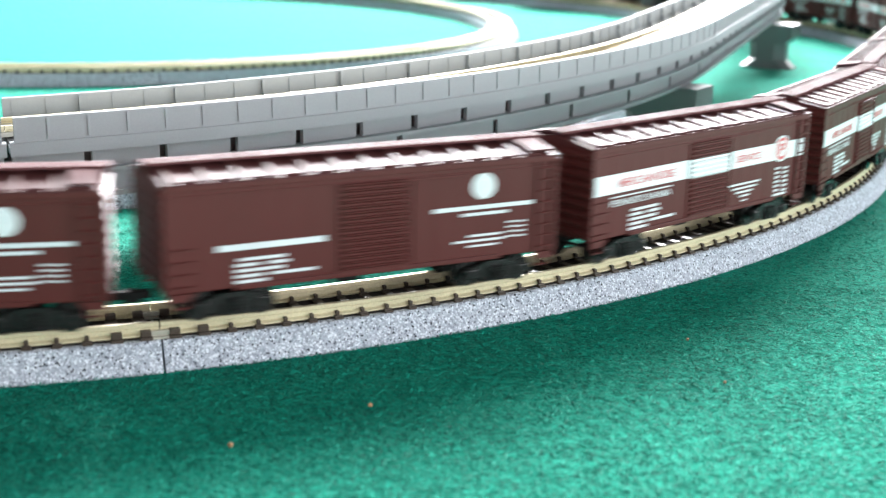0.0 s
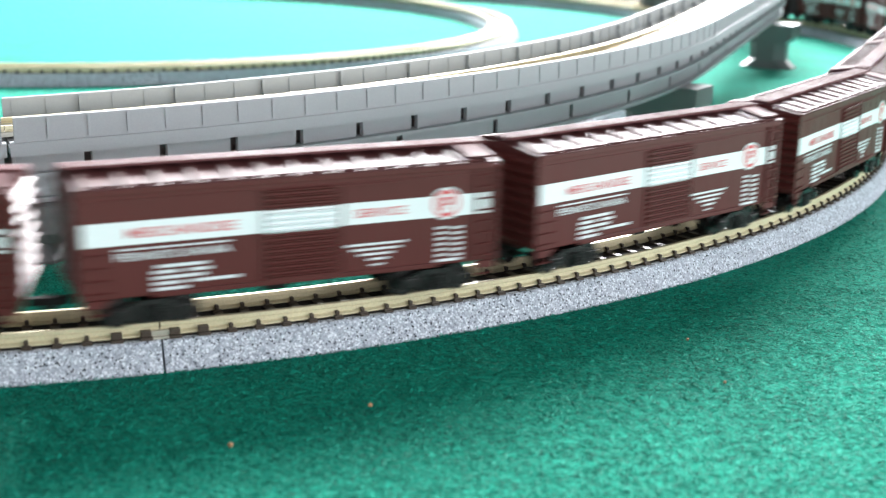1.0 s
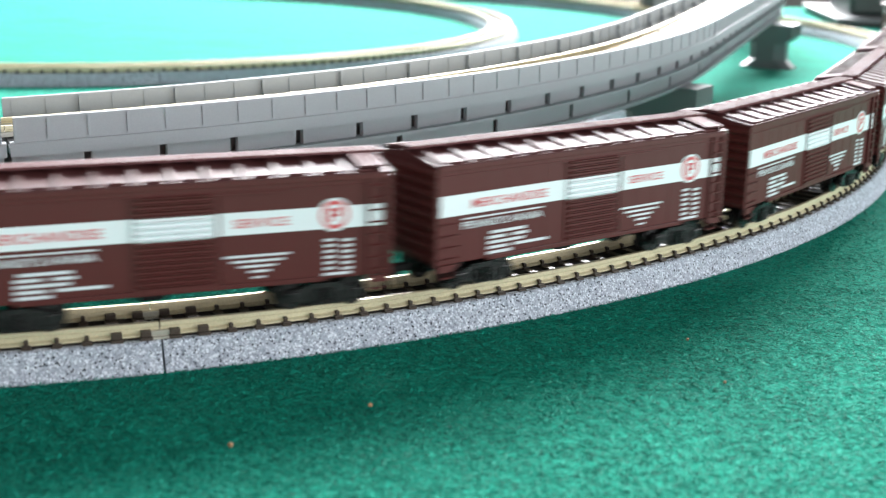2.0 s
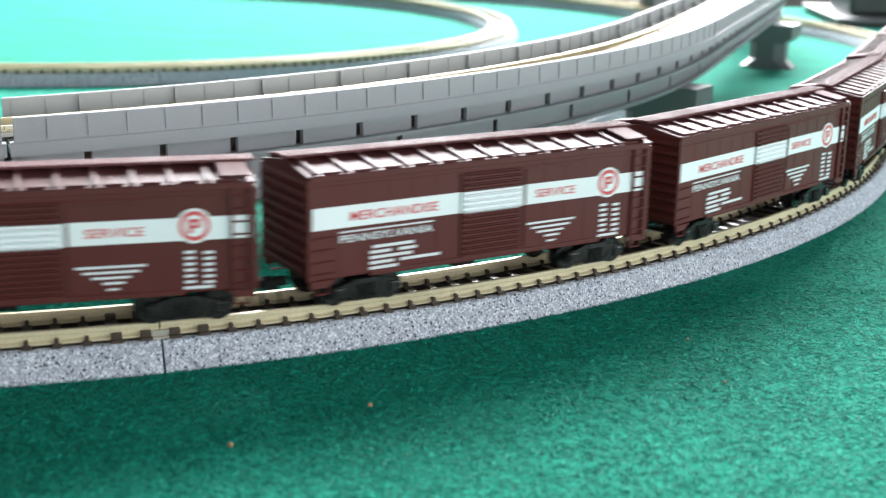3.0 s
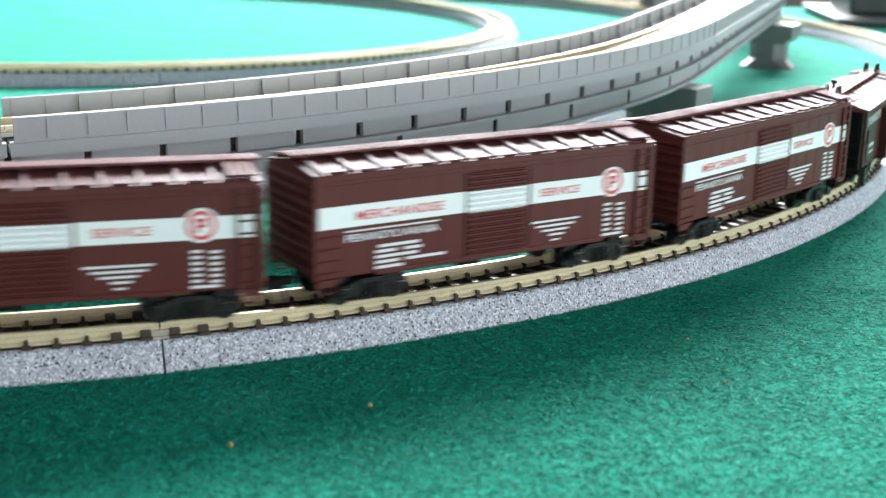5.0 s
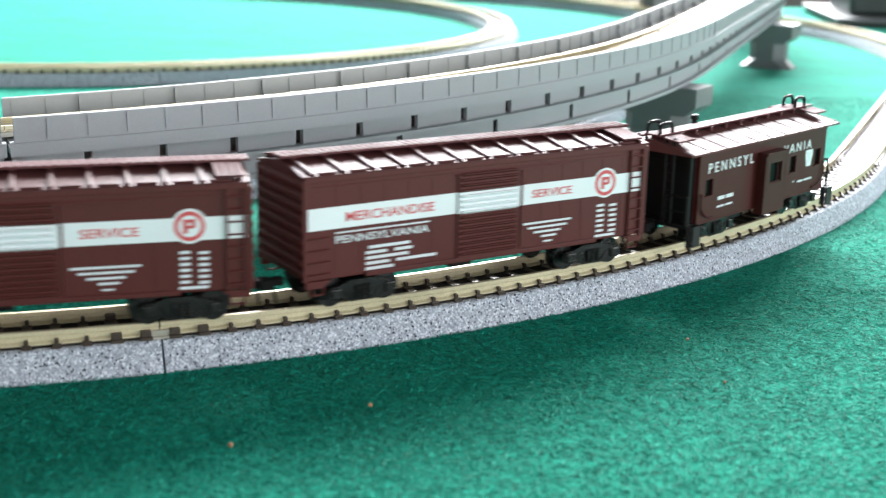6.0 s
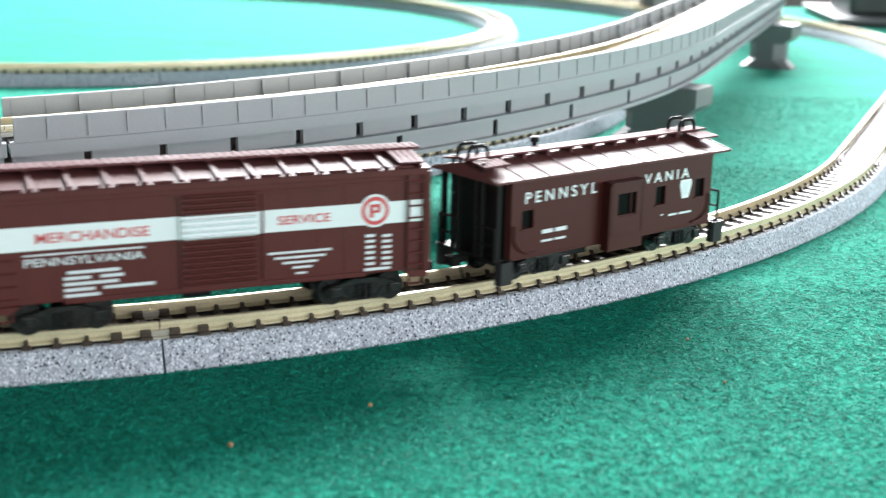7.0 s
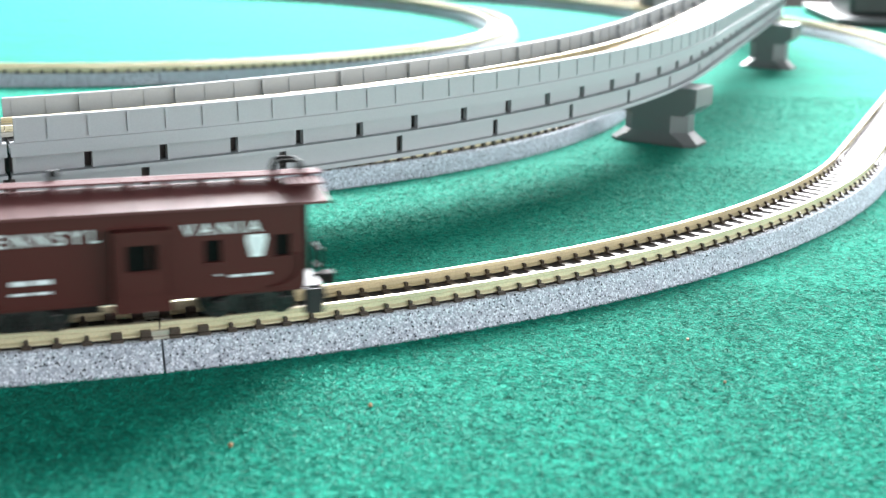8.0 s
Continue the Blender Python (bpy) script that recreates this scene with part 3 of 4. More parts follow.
def boxcar(striped):
    label = "brown-red boxcar with a white stripe and red lettering" if striped else "plain brown-red boxcar with small white printing"
    car = thing("boxcar", label, "model boxcar", "boxcars of the train")
    bm = bmesh.new()
    bx(bm, -HL, HL, -HW, HW, ZB, ZT, 0.25)
    body = part("body", bm, CAR, car)

    def trim(name, *box):
        b = bmesh.new()
        bx(b, *box)
        return part(name, b, CAR, body)
    for k in (-1, 1):
        trim("eave_rail", -HL, HL, k * HW - 0.3, k * HW + 0.3, ZT - 0.9, ZT + 0.05, 0.12)
        trim("belt_rail", -HL + 0.3, HL - 0.3, k * HW - 0.22, k * HW + 0.22, ZT - 2.0, ZT - 1.7, 0)
        trim("side_sill", -HL + 12, HL - 12, k * HW - 0.4, k * HW + 0.3, ZB - 0.35, ZB + 0.55, 0.12)
        for a in (-1, 1):
            trim("corner_post", a * HL - 0.45, a * HL + 0.45, k * HW - 0.35, k * HW + 0.35, ZB, ZT - 0.3, 0.12)
            b = bmesh.new()
            prism(b, [(a * (HL - 5), ZB), (a * HL, ZB), (a * HL, ZB - 1.3), (a * (HL - 3.2), ZB - 1.3), (a * (HL - 4.4), ZB - 0.5)], k * HW - 0.4, k * HW + 0.1, "xz")
            part("bolster_skirt", b, CAR, body)
            for i in range(1, 6):
                xx = a * (7.4 + i * 5.0)
                trim("panel_seam", xx - 0.1, xx + 0.1, k * HW - 0.07, k * HW + 0.07, ZB + 0.5, ZT - 0.9)
    # corrugated ends
    for a in (-1, 1):
        for i in range(9):
            bm = bmesh.new()
            z = ZB + 1.4 + i * 2.0
            prism(bm, [(a * HL, z - 0.8), (a * (HL + 0.75), z - 0.3), (a * (HL + 0.75), z + 0.3), (a * HL, z + 0.8)], -HW + 0.35, HW - 0.35, "xz")
            part("end_rib", bm, CAR, body)
    # roof
    bm = bmesh.new()
    prism(bm, [(-HW - 0.35, ZT), (HW + 0.35, ZT), (HW + 0.35, ZT + 0.35), (0, ZT + 1.9), (-HW - 0.35, ZT + 0.35)], -HL - 0.3, HL + 0.3, "yz")
    roof = part("roof", bm, ROOF, car, "glossy brown-red panelled roof")
    slope = math.atan2(1.55, HW + 0.35)
    for k in (-1, 1):
        for i in range(13):
            x = -HL + 1.6 + i * (2 * HL - 3.2) / 12
            mm = Matrix.Translation(Vector((x, 0, ZT + 1.9)) * MM) @ Matrix.Rotation(-k * slope, 4, "X")
            bm = bmesh.new()
            bx(bm, -0.35, 0.35, min(0, k * 9.7), max(0, k * 9.7), -0.05, 0.5, 0.1, m=mm)
            part("roof_rib", bm, ROOF, roof)
            if i < 12:
                w = (2 * HL - 3.2) / 12
                bm = bmesh.new()
                bx(bm, w * 0.22, w * 0.78, min(k * 8.6, k * 9.6), max(k * 8.6, k * 9.6), -0.05, 0.42, 0.12, m=mm)
                part("eave_pad", bm, ROOF, roof)
    # roof walk: planks, cross slats and end platforms
    rw = tagged(new("roof_walk"), "slatted brown-red roof walk")
    rw.parent = car
    for y in (-1.5, 0.0, 1.5):
        bm = bmesh.new()
        bx(bm, -HL - 1.2, HL + 1.2, y - 0.62, y + 0.62, ZT + 2.35, ZT + 2.75, 0.05)
        part("plank", bm, WALKWAY, rw)
    sl = bmesh.new()
    for i in range(52):
        x = -HL - 0.6 + i * (2 * HL + 1.2) / 51
        bx(sl, x - 0.3, x + 0.3, -2.15, 2.15, ZT + 2.72, ZT + 2.92)
    tagged(part("slats", sl, WALKWAY, rw), kind="stuff")
    for i in range(13):
        x = -HL + 1.6 + i * (2 * HL - 3.2) / 12
        bm = bmesh.new()
        bx(bm, x - 0.4, x + 0.4, -1.9, 1.9, ZT + 1.2, ZT + 2.36)
        part("saddle", bm, WALKWAY, rw)
    for a, k in ((1, -1), (-1, 1)):
        for i in range(4):
            bm = bmesh.new()
            x = a * (HL - 1.2 - i * 1.25)
            mm = Matrix.Translation(Vector((x, 0, ZT + 2.4)) * MM) @ Matrix.Rotation(-k * slope, 4, "X")
            bx(bm, -0.5, 0.5, min(k * 2.3, k * 9.2), max(k * 2.3, k * 9.2), 0.1, 0.45, 0.05, m=mm)
            part("end_plank", bm, WALKWAY, rw)
    # doors
    for k in (-1, 1):
        y = k * HW
        bm = bmesh.new()
        bx(bm, -6.9, 6.9, y - 0.45, y + 0.45, ZB + 0.2, ZT - 2.1, 0.1)
        door = part("door", bm, CAR, car, "ribbed sliding door")
        for i in range(16):
            z = ZB + 1.2 + i * 1.02
            b = bmesh.new()
            band = striped and 22.9 < z < 27.2
            o = y + k * (0.5 if band else 0.42)
            prism(b, [(o, z - 0.34), (o + k * 0.55, z + 0.10), (o + k * 0.55, z + 0.26), (o, z + 0.34)], -6.2, 6.2, "yz")
            part("door_rib", b, WHITE if band else CAR, door)
        for z in (ZB + 0.1, ZT - 2.2):
            bm = bmesh.new()
            bx(bm, -7.2, 20, y - 0.5, y + 0.5, z - 0.22, z + 0.22, 0.05)
            part("door_track", bm, CAR, door)
        bm = bmesh.new()
        rod(bm, [(7.4, y + k * 0.55, ZB + 1), (7.4, y + k * 0.55, ZT - 2.4)], 0.22)
        part("door_post", bm, CAR, door)
        # ladders and grab irons
        for a in (-1, 1):
            near_post = a * (HL - 3.9)
            lad = tagged(new("ladder"), "brown-red moulded ladder")
            lad.parent = car
            if a == 1:
                for x in (HL - 0.9, HL - 3.9):
                    bm = bmesh.new()
                    bx(bm, x - 0.2, x + 0.2, y + min(0, k * 0.6), y + max(0, k * 0.6), ZB - 0.4, ZT - 0.8)
                    part("stile", bm, CAR, lad)
            for i in range(8 if a == 1 else 4):
                bm = bmesh.new()
                z = ZB + 1.2 + i * 2.2
                x0, x1 = (near_post, a * (HL - 0.9)) if a == 1 else (-HL + 0.7, -HL + 4.5)
                rod(bm, [(x0, y + k * 0.1, z), (x0, y + k * 0.55, z), (x1, y + k * 0.55, z), (x1, y + k * 0.1, z)], 0.17)
                part("rung", bm, CAR, lad)
        for a in (-1, 1):
            bm = bmesh.new()
            x = a * (HL - 2.4)
            rod(bm, [(x - 1.2, y, ZB), (x - 1.2, y, ZB - 2.6), (x + 1.2, y, ZB - 2.6), (x + 1.2, y, ZB)], 0.2)
            part("stirrup", bm, CAR, car)
        # printing
        yy = y + k * 0.04
        s = -k
        if striped:
            bm = bmesh.new()
            for x0, x1 in ((-HL + 0.5, -7.0), (7.0, HL - 0.5)):
                bx(bm, x0, x1, min(y, y + k * 0.09), max(y, y + k * 0.09), 23.1, 27.1)
            bx(bm, -6.9, 6.9, y + min(0, k * 0.5), y + max(0, k * 0.5), 23.1, 27.1)
            part("stripe", bm, WHITE, car, "white painted stripe")
            lettering("MERCHANDISE", s * -21.2, 24.2, 18.4, 1.75, y + k * 0.12, RED, car, k)
            lettering("SERVICE", s * 15.0, 24.3, 9.6, 1.6, y + k * 0.12, RED, car, k)
            lettering("PENNSYLVANIA", s * -22.7, 20.3, 19.4, 1.4, yy, PALE, car, k)
            roundel(car, s * 28.2, 25.6, y, 3.05, RED, k)
            rows = [(-32.5, -12.9, 22.15, 0.28)]
        else:
            roundel(car, s * 22.6, 28.0, y, 2.5, PALE, k)
            rows = [(-29.5, -9.5, 20.6, 1.1), (12.0, 33.5, 23.6, 0.8), (18.0, 28.0, 22.4, 0.6)]
        for z, a, b in ((18.9, -23.8, -15.2), (17.9, -24.4, -20), (17.9, -18.4, -14.6), (16.9, -24.4, -15.5), (15.9, -24.4, -19.4), (15.9, -18, -9.5), (14.9, -24.4, -18.6)):
            rows.append((a - 1.9, b - 1.9, z - 0.3, 0.55))
        if not striped:
            rows += [(19.5, 26.8, 18.3, 0.45), (16.3, 27.4, 17.3, 0.45), (19.5, 26.0, 16.3, 0.4)]
            for i in range(4):
                rows += [(28.0, 29.6, 20.4 - i * 0.95, 0.35), (30.2, 31.8, 20.3 - i * 0.95, 0.35)]
            bars(car, [(min(s * a, s * b), max(s * a, s * b), z, h) for a, b, z, h in rows], yy, side=k)
            continue
        for i, (a, b) in enumerate(((8.4, 20.0), (9.6, 18.9), (11.0, 17.4), (12.8, 16.4))):
            rows.append((a, b, 19.0 - i * 0.95, 0.42))
        rows.append((13.4, 15.4, 15.1, 0.35))
        for i in range(6):
            rows.append((26.4, 28.2, 20.8 - i * 1.05, 0.5))
            rows.append((29.6, 31.4, 20.6 - i * 1.05, 0.5))
        rows.append((26.2, 31.2, 14.5, 0.5))
        bars(car, [(min(s * a, s * b), max(s * a, s * b), z, h) for a, b, z, h in rows], yy, side=k)
    # brake wheel on one end
    bm = bmesh.new()
    bmesh.ops.create_cone(bm, cap_ends=True, segments=16, radius1=2.2 * MM, radius2=2.2 * MM, depth=0.5 * MM, matrix=Matrix.Translation(Vector((HL + 1.6, 3.5, 28)) * MM) @ Matrix.Rotation(math.pi / 2, 4, "Y"))
    rod(bm, [(HL, 3.5, 28), (HL + 1.6, 3.5, 28)], 0.3)
    part("brake_wheel", bm, CAR, car)
    bm = bmesh.new()
    bx(bm, -HL + 1, HL - 1, -1.6, 1.6, ZB - 1.6, ZB, 0.2)
    bx(bm, -6, -1, -6, -2.5, ZB - 2.4, ZB - 0.1, 0.4)
    bx(bm, 4, 8, 1, 6, ZB - 2.2, ZB - 0.1, 0.4)
    part("underframe", bm, BLACK, car)
    for x in (-26.5, 26.5):
        truck(car, x)
    coupler(car, -HL, -1)
    coupler(car, HL, 1)
    return car


def caboose():
    car = thing("caboose", "brown-red bay-window caboose with white lettering", "model caboose", "")
    L, W, Z0, Z1 = 28.6, 9.2, 12.6, 28.2
    wins = {-1: [(-24.3, 3.0, 18.6, 22.2), (12.8, 2.9, 18.7, 22.6), (24.9, 2.9, 19.0, 22.9)], 1: [(-24.3, 3.0, 18.6, 22.2), (12.8, 2.9, 18.7, 22.6), (24.9, 2.9, 19.0, 22.9)]}
    bm = bmesh.new()
    for k in (-1, 1):
        y0, y1 = sorted((k * W, k * (W - 0.9)))
        cuts = sorted((c - w / 2, c + w / 2, a, b) for c, w, a, b in wins[k])
        x = -L
        for a, b, lo, hi in cuts:
            bx(bm, x, a, y0, y1, Z0, Z1)
            bx(bm, a, b, y0, y1, Z0, lo)
            bx(bm, a, b, y0, y1, hi, Z1)
            x = b
        bx(bm, x, L, y0, y1, Z0, Z1)
        bx(bm, -L, L, k * W - 0.15, k * W + 0.15, Z1 - 0.7, Z1, 0)
        bx(bm, -L, L, k * W - 0.12, k * W + 0.12, Z0, Z0 + 0.35, 0)
    for a in (-1, 1):
        bx(bm, a * L - 0.45, a * L + 0.45, -W + 0.9, W - 0.9, Z0, Z1)
    bx(bm, -L + 0.5, L - 0.5, -W + 0.9, W - 0.9, Z0, Z0 + 0.6)
    part("body", bm, CABIN, car)
    for k in (-1, 1):
        for c, w, a, b in wins[k]:
            win = tagged(new("window"), "small dark window")
            win.parent = car
            bm = bmesh.new()
            bx(bm, c - w / 2, c + w / 2, k * (W - 0.75) - 0.1, k * (W - 0.75) + 0.1, a, b)
            part("pane", bm, GLASS, win)
            bm = bmesh.new()
            bx(bm, c - w / 2 - 0.25, c + w / 2 + 0.25, k * W - 0.2, k * W + 0.2, a - 0.35, a)
            part("sill", bm, CABIN, win)
        # bay window
        bay = tagged(new("bay"), "projecting bay with a dark window")
        bay.parent = car
        o = k * (W + 2.3)
        ya, yb = sorted((k * W, o))
        yc, yd = sorted((o, o - k * 0.8))
        boxes = [("bay_panel", x0, x1, yc, yd, z0, z1) for x0, x1, z0, z1 in ((-3.9, -2.1, 14.4, 25.0), (3.2, 5.0, 14.4, 25.0), (-2.1, 3.2, 14.4, 18.3), (-2.1, 3.2, 23.1, 25.0))]
        boxes += [("cheek", x - 0.4, x + 0.4, ya, yb, 14.4, 25.0) for x in (-3.9, 5.0)]
        boxes += [("bay_roof", -4.3, 5.4, min(k * W, o + k * 0.4), max(k * W, o + k * 0.4), 25.0, 25.6), ("bay_sill", -4.3, 5.4, ya, yb, 11.4, 14.5)]
        for nm, *b in boxes:
            bm = bmesh.new()
            bx(bm, *b)
            part(nm, bm, CABIN, bay)
        bm = bmesh.new()
        yc, yd = sorted((o - k * 0.6, o - k * 0.9))
        bx(bm, -2.1, 3.2, yc, yd, 18.3, 23.1)
        part("pane", bm, GLASS, bay)
        bm = bmesh.new()
        yc, yd = sorted((o - k * 0.2, o - k * 0.7))
        bx(bm, 1.7, 1.9, yc, yd, 18.3, 23.1)
        bx(bm, -2.1, 3.2, yc, yd, 18.3, 18.6)
        part("mullion", bm, CABIN, bay)
        for a in (-1, 1):
            bm = bmesh.new()
            y = k * (W + 0.45)
            pts = [(a * (L - 0.7), k * W, 19.4), (a * (L - 0.7), y, 19.2)]
            pts += [(a * (L - 0.7 - 5.2 * (1 - math.cos(u * math.pi / 12))), y, 17.4 - 3.8 * math.sin(u * math.pi / 12)) for u in range(7)]
            pts.append((pts[-1][0], k * W, pts[-1][2]))
            tube(bm, pts, 0.2)
            part("handrail", bm, CABIN, car, "curved brown-red handrail")
    # roof, seams, walk, platforms, smoke jack
    bm = bmesh.new()
    prism(bm, [(-W - 1.0, Z1), (W + 1.0, Z1), (W + 1.0, Z1 + 0.45), (0, Z1 + 2.6), (-W - 1.0, Z1 + 0.45)], -L - 4.6, L + 4.6, "yz")
    roof = part("roof", bm, CABROOF, car, "dull brown-red overhanging roof")
    sl = math.atan2(2.15, W + 1.0)
    for k in (-1, 1):
        for i in range(11):
            x = -L - 4 + i * (2 * L + 8) / 10
            mm = Matrix.Translation(Vector((x, 0, Z1 + 2.6)) * MM) @ Matrix.Rotation(-k * sl, 4, "X")
            bm = bmesh.new()
            bx(bm, -0.14, 0.14, min(0, k * 10.3), max(0, k * 10.3), -0.05, 0.16, m=mm)
            part("roof_seam", bm, CABROOF, roof)
    rw = tagged(new("roof_walk"), "brown-red roof walk on saddles")
    rw.parent = car
    for y in (-1.4, 0.0, 1.4):
        bm = bmesh.new()
        bx(bm, -L - 5.4, L + 5.4, y - 0.6, y + 0.6, Z1 + 3.5, Z1 + 3.85, 0.05)
        part("plank", bm, WALKWAY, rw)
    for i in range(11):
        x = -L - 3 + i * (2 * L + 6) / 10
        bm = bmesh.new()
        bx(bm, x - 0.35, x + 0.35, -1.7, 1.7, Z1 + 2.2, Z1 + 3.52)
        part("saddle", bm, WALKWAY, rw)
    for a in (-1, 1):
        for i in range(5):
            for k in (-1, 1):
                bm = bmesh.new()
                x = a * (L + 4.0 - i * 1.3)
                mm = Matrix.Translation(Vector((x, 0, Z1 + 3.2)) * MM) @ Matrix.Rotation(-k * sl * 0.6, 4, "X")
                bx(bm, -0.5, 0.5, min(k * 2.2, k * 6.4), max(k * 2.2, k * 6.4), 0.1, 0.5, 0.05, m=mm)
                part("platform_plank", bm, WALKWAY, rw)
        for k in (-1, 1):
            bm = bmesh.new()
            pts = []
            mid = a * (L + (2.4 if a < 0 else -0.6))
            for u, h in ((-2.5, 0.0), (-2.3, 1.6), (-1.9, 2.4), (-1.2, 2.7), (1.2, 2.7), (1.9, 2.4), (2.3, 1.6), (2.5, 0.0)):
                pts.append((mid + u, k * 1.6, Z1 + 3.4 + h))
            tube(bm, pts, 0.38)
            part("grab_hoop", bm, BLACK, car, "black roof ladder hoop")
    bm = bmesh.new()
    cyl(bm, (-12.2, 3.2, Z1 + 1.5), (-12.2, 3.2, Z1 + 4.6), 0.55, 10)
    cyl(bm, (-12.2, 3.2, Z1 + 4.4), (-12.2, 3.2, Z1 + 5.4), 1.0, 12, 0.8)
    part("smoke_jack", bm, BLACK, car, "black smoke jack")
    # end platforms, steps, railings, ladders
    for a in (-1, 1):
        ep = tagged(new("end_platform"), "black end platform with steps and railing")
        ep.parent = car
        bm = bmesh.new()
        bx(bm, min(a * L, a * (L + 3.8)), max(a * L, a * (L + 3.8)), -W + 0.4, W - 0.4, Z0 - 0.4, Z0 + 0.4, 0.1)
        part("floor_plate", bm, BLACK, ep)
        for k in (-1, 1):
            for x in (a * (L + 0.3), a * (L + 3.2)):
                bm = bmesh.new()
                bx(bm, x - 0.3, x + 0.3, k * W - 0.9, k * W + 0.2, 8.4, Z0 + 0.3)
                part("step_side", bm, STEPGREY, ep)
            x0, x1 = sorted((a * (L + 0.3), a * (L + 3.2)))
            bm = bmesh.new()
            bx(bm, x0, x1, k * W - 1.4, k * W - 1.1, 8.4, Z0 + 0.3)
            part("step_back", bm, STEPGREY, ep)
            for z in (8.6, 10.2, 11.6):
                bm = bmesh.new()
                bx(bm, x0 + 0.02, x1 - 0.02, k * W - 1.15, k * W + 0.3, z - 0.2, z + 0.2)
                part("tread", bm, STEPGREY, ep)
            bm = bmesh.new()
            x = a * (L + 3.4)
            rod(bm, [(x, k * (W - 0.6), Z0), (x, k * (W - 0.6), Z0 + 6.6), (x, k * 3.0, Z0 + 6.6), (x, k * 3.0, Z0)], 0.3)
            rod(bm, [(x, k * (W - 0.6), Z0 + 3.2), (x, k * 3.0, Z0 + 3.2)], 0.22)
            part("railing", bm, BLACK, ep)
            if a == 1 and k == -1:
                continue
            bm = bmesh.new()
            for yy in (k * 2.6, k * 4.6):
                rod(bm, [(x, yy, Z0), (x, yy, Z1 + 3.4)], 0.42)
            for i in range(8):
                z = Z0 + 1.5 + i * 2.0
                rod(bm, [(x, k * 2.6, z), (x, k * 4.6, z)], 0.2)
            part("ladder", bm, BLACK, ep)
        for k in ((-1, 1) if a == -1 else ()):
            bm = bmesh.new()
            x = a * (L + 2.6)
            bx(bm, x - 0.5, x + 0.5, k * (W - 0.9) - 0.5, k * (W - 0.9) + 0.5, Z0 + 0.3, Z1 + 0.1, 0.1)
            part("corner_post", bm, BLACK, ep)
        # End door, plus a black sheet giving the end wall its black and its shade.
        bm = bmesh.new()
        bx(bm, min(a * (L + 0.45), a * (L + 0.75)), max(a * (L + 0.45), a * (L + 0.75)), -2.8, 2.8, Z0 + 0.4, Z1 - 2.4, 0)
        bx(bm, min(a * (L + 0.4), a * (L + 0.6)), max(a * (L + 0.4), a * (L + 0.6)), -W + 1, W - 1, Z0 + 0.4, Z1 - 0.3, 0)
        part("shaded_end_door", bm, BLACK, ep)
        coupler(car, a * (L + 3.4), a)
    for k in (-1, 1):
        y, s = k * W + k * 0.03, -k
        lettering("PENNSYL", s * -15.6, 23.5, 19.0, 2.3, y, WHITE, car, k, 1.5)
        lettering("VANIA", s * 14.4, 23.6, 13.6, 2.1, y, WHITE, car, k, 1.5)
        bars(car, [(min(s * p, s * q), max(s * p, s * q), z, h) for p, q, z, h in ((-20.5, -17.6, 17.0, 0.8), (-17.0, -14.0, 17.0, 0.8), (-20.6, -17.6, 15.3, 0.45), (-17.0, -14.2, 15.3, 0.45), (15.6, 18.2, 15.8, 0.45), (18.8, 22.6, 15.8, 0.45), (13.2, 13.9, 16.2, 0.3))], y, side=k)
        # keystone shield, a plain shape
        bm = bmesh.new()
        x = s * 20.4
        prism(bm, [(x - 1.6, 23.2), (x + 1.6, 23.2), (x + 1.8, 22.3), (x + 1.0, 19.2), (x - 1.0, 19.2), (x - 1.8, 22.3)], min(y, y + k * 0.06), max(y, y + k * 0.06), "xz")
        em = part("emblem", bm, WHITE, car, "pale keystone-shaped emblem")
        bm = bmesh.new()
        prism(bm, [(x - 1.1, 22.7), (x + 1.1, 22.7), (x + 0.7, 19.8), (x - 0.7, 19.8)], min(y, y + k * 0.1), max(y, y + k * 0.1), "xz")
        part("inner_field", bm, PALE, em)
    bm = bmesh.new()
    bx(bm, -12, -6, -7, 7, 10.6, 12.7, 0.3)
    part("underbody_box", bm, BLACK, car)
    for x in (-19.5, 19.5):
        truck(car, x)
    return car


TRAIN = []
BOX_STRIPED = boxcar(True)
BOX_PLAIN = boxcar(False)
for i in range(12):
    if i == 11:
        ob = BOX_STRIPED
    elif i == 1:
        ob = BOX_PLAIN
    else:
        ob = copy_thing(BOX_PLAIN if i < 2 else BOX_STRIPED, Matrix.Identity(4))
    TRAIN.append((ob, 26.5, -84.0 * (11 - i) + 40.8))
TRAIN.append((caboose(), 19.5, 124.2))

# ---------------------------------------------------------------- crumbs on the felt
for x, y, r in ((-31.2, 179.2, 0.45), (-11.3, 196.2, 0.4), (46.8, 232.7, 0.35), (49.3, 210.6, 0.3)):
    bm = bmesh.new()
    bmesh.ops.create_icosphere(bm, subdivisions=1, radius=r * MM)
    for v in bm.verts:
        v.co *= random.uniform(0.7, 1.25)
    ob = new("crumb", finish("crumb", bm, CRUMB))
    ob.location = Vector((x, y, r * 0.75)) * MM
    tagged(ob, "tiny tan crumb lying on green felt", "crumb", "crumbs on the felt")


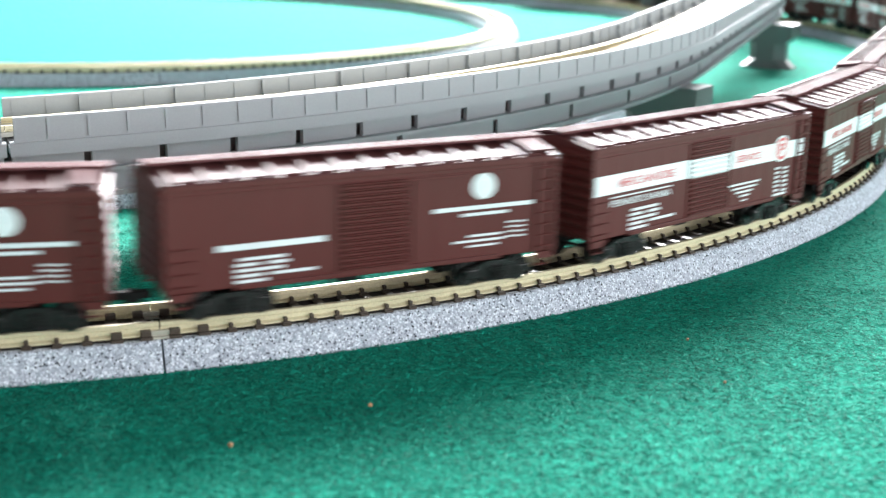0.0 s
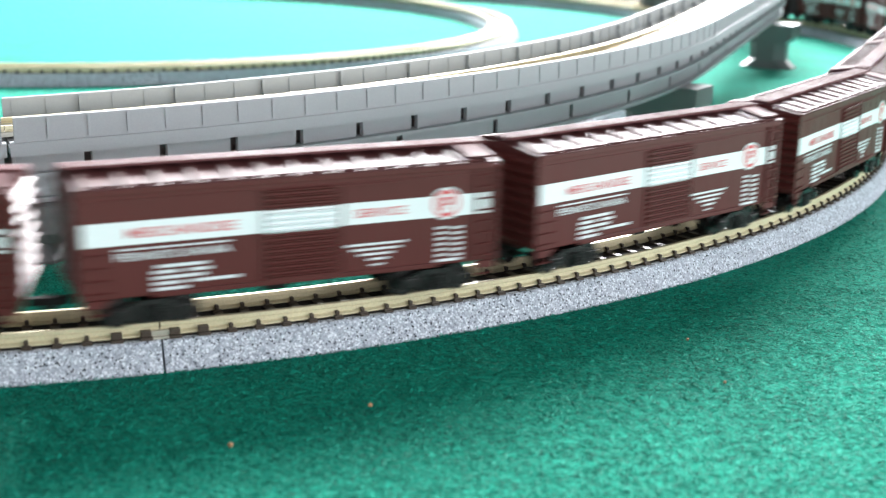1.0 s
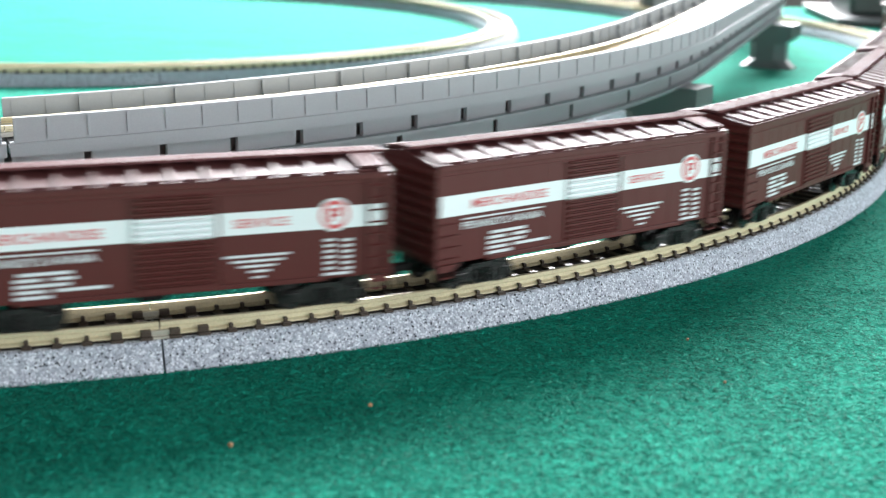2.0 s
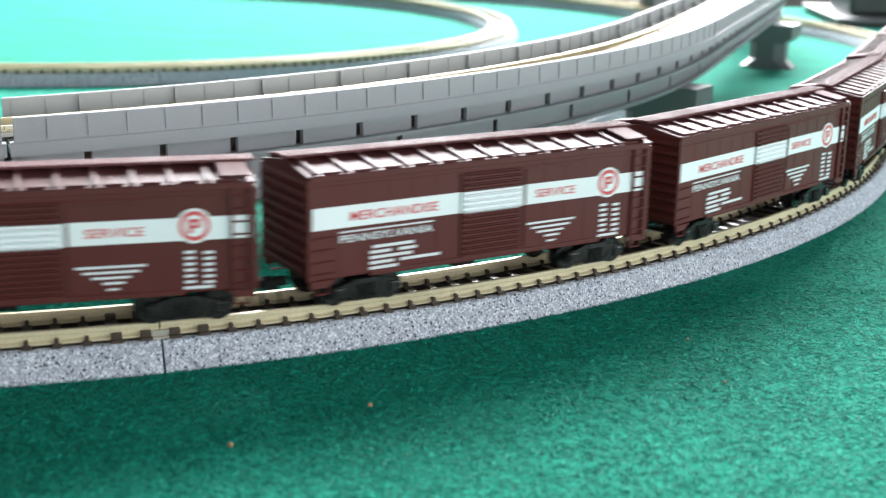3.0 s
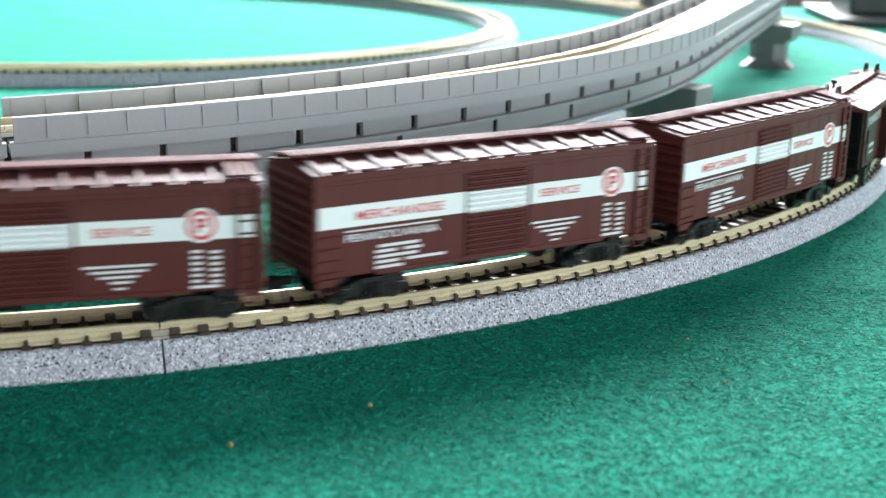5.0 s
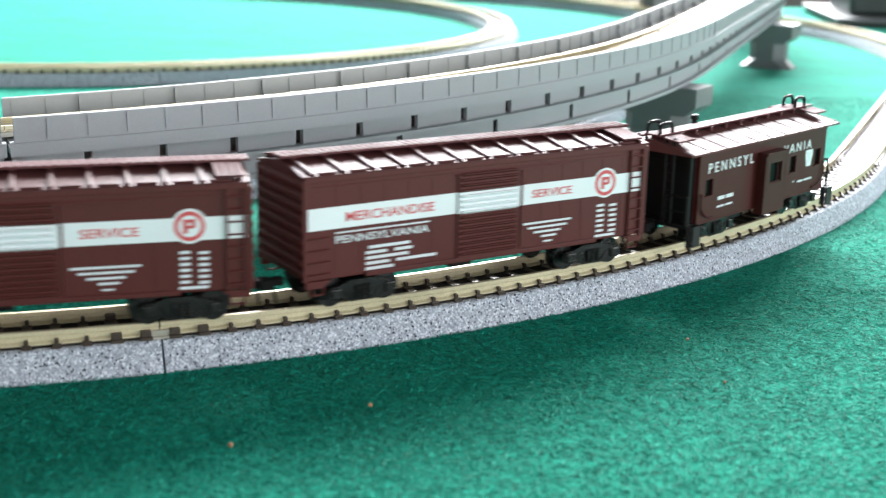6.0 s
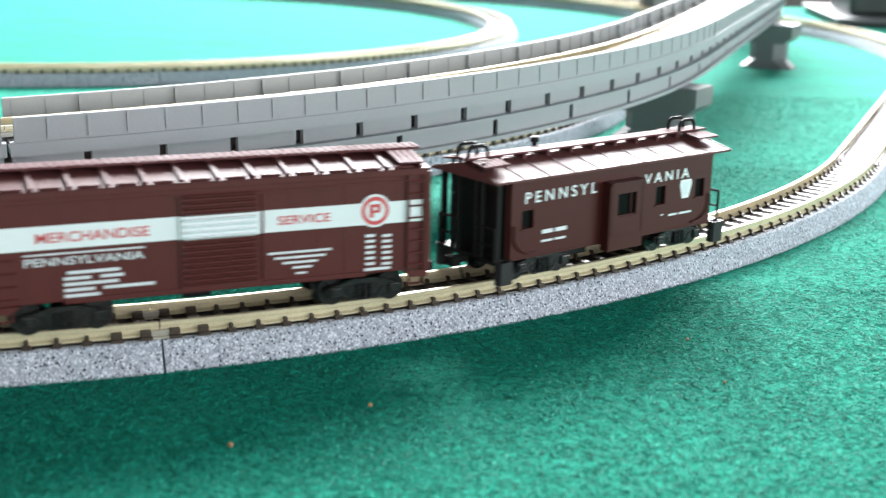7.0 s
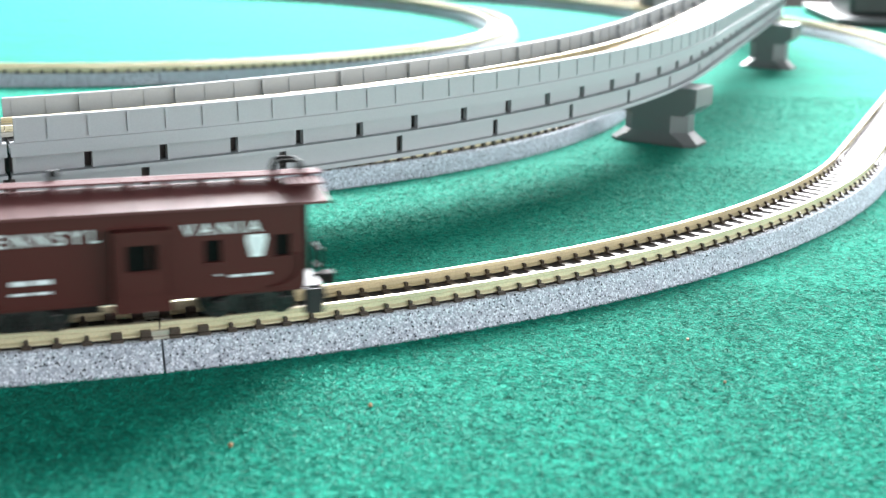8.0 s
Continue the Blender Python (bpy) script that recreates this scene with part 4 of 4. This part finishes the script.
# ---------------------------------------------------------------- loose fibres of the felt
def felt_fibres():
    """Short bent fibres lying in all directions on the felt of the nearer half of the table."""
    rng = np.random.default_rng(7)
    xy = []
    for y0, y1, per_mm2 in ((130, 270, 4.2), (270, 400, 2.2), (400, 560, 0.9)):
        half = y1 * 0.37 + 12
        n = int((y1 - y0) * 2 * half * per_mm2)
        p = np.column_stack((rng.uniform(-half, half, n), rng.uniform(y0, y1, n)))
        xy.append(p[np.abs(p[:, 0]) < p[:, 1] * 0.37 + 12])
    xy = np.concatenate(xy)
    n = len(xy)
    a = rng.uniform(0, 2 * math.pi, n)
    ln, wd = rng.uniform(0.35, 1.0, n), rng.uniform(0.035, 0.075, n)
    bend, lift = rng.normal(0, 0.5, n), np.abs(rng.normal(0, 0.16, n))
    z0 = rng.uniform(0.01, 0.22, n)
    co = np.empty((n, 6, 3), np.float32)
    for i, u in enumerate((-1, 0, 1)):
        ang = a + bend * u * 0.5
        cx, cy = xy[:, 0] + np.cos(ang) * ln * u, xy[:, 1] + np.sin(ang) * ln * u
        cz = z0 + lift * (1 - u * u) + 0.02
        w = wd * (1.0 if u == 0 else 0.6)
        for j, k in enumerate((-1, 1)):
            co[:, i * 2 + j, 0] = cx - np.sin(ang) * w * k
            co[:, i * 2 + j, 1] = cy + np.cos(ang) * w * k
            co[:, i * 2 + j, 2] = cz + w * k * 0.5
    base = np.arange(n, dtype=np.int32)[:, None] * 6
    loops = (base[:, None, :] + np.array([[0, 2, 3, 1], [2, 4, 5, 3]], np.int32)[None]).ravel()
    me = bpy.data.meshes.new("felt_fibres")
    me.vertices.add(n * 6)
    me.vertices.foreach_set("co", (co * MM).ravel())
    me.loops.add(len(loops))
    me.loops.foreach_set("vertex_index", loops)
    me.polygons.add(n * 2)
    me.polygons.foreach_set("loop_start", np.arange(n * 2, dtype=np.int32) * 4)
    me.update(calc_edges=True)
    me.materials.append(FIBRE)
    return tagged(new("felt_fibres", me), "short loose fibres of the green felt", "felt", kind="stuff")


felt_fibres()

# ---------------------------------------------------------------- the train's run
RUN = [(0.0, 587.5), (0.5, 502.3), (1.0, 405.9), (1.5, 306.5), (1.7, 266.6), (2.8, 124.5), (3.0, 107.8), (3.5, 57.3), (4.0, -5.0),
       (4.5, -71.9), (4.7, -103.5), (5.8, -215.0), (6.0, -229.0), (6.5, -257.7), (7.0, -280.3), (7.5, -320.2), (8.0, -377.5)]


def run(t):
    """Where the coupling before the last boxcar is at t, by a smooth monotone curve."""
    n = len(RUN)
    d = [(RUN[i + 1][1] - RUN[i][1]) / (RUN[i + 1][0] - RUN[i][0]) for i in range(n - 1)]
    k = min(max(next((i for i in range(n - 1) if t <= RUN[i + 1][0]), n - 2), 0), n - 2)

    def slope(i):
        if i == 0 or i == n - 1:
            return d[0] if i == 0 else d[-1] * 1.06
        h0, h1 = RUN[i][0] - RUN[i - 1][0], RUN[i + 1][0] - RUN[i][0]
        return (d[i - 1] * h1 + d[i] * h0) / (h0 + h1)
    h = RUN[k + 1][0] - RUN[k][0]
    u = (t - RUN[k][0]) / h
    a, b = RUN[k][1], RUN[k + 1][1]
    return (a * (1 + 2 * u) * (1 - u) ** 2 + slope(k) * h * u * (1 - u) ** 2 + b * u * u * (3 - 2 * u) + slope(k + 1) * h * u * u * (u - 1))


def car_pose(s, half):
    """A car's pose from its two trucks' places on the track."""
    a, b = MAIN(s - half) * MM, MAIN(s + half) * MM
    x = (b - a).normalized()
    y = Vector((0, 0, 1)).cross(x)
    m = Matrix((x, y, Vector((0, 0, 1)))).transposed().to_4x4()
    m.translation = (a + b) / 2
    return m


def motions():
    for ob, half, shift in TRAIN:
        walk(ob, [(i / 10, car_pose(run(i / 10) + shift, half)) for i in range(81)])


motions()
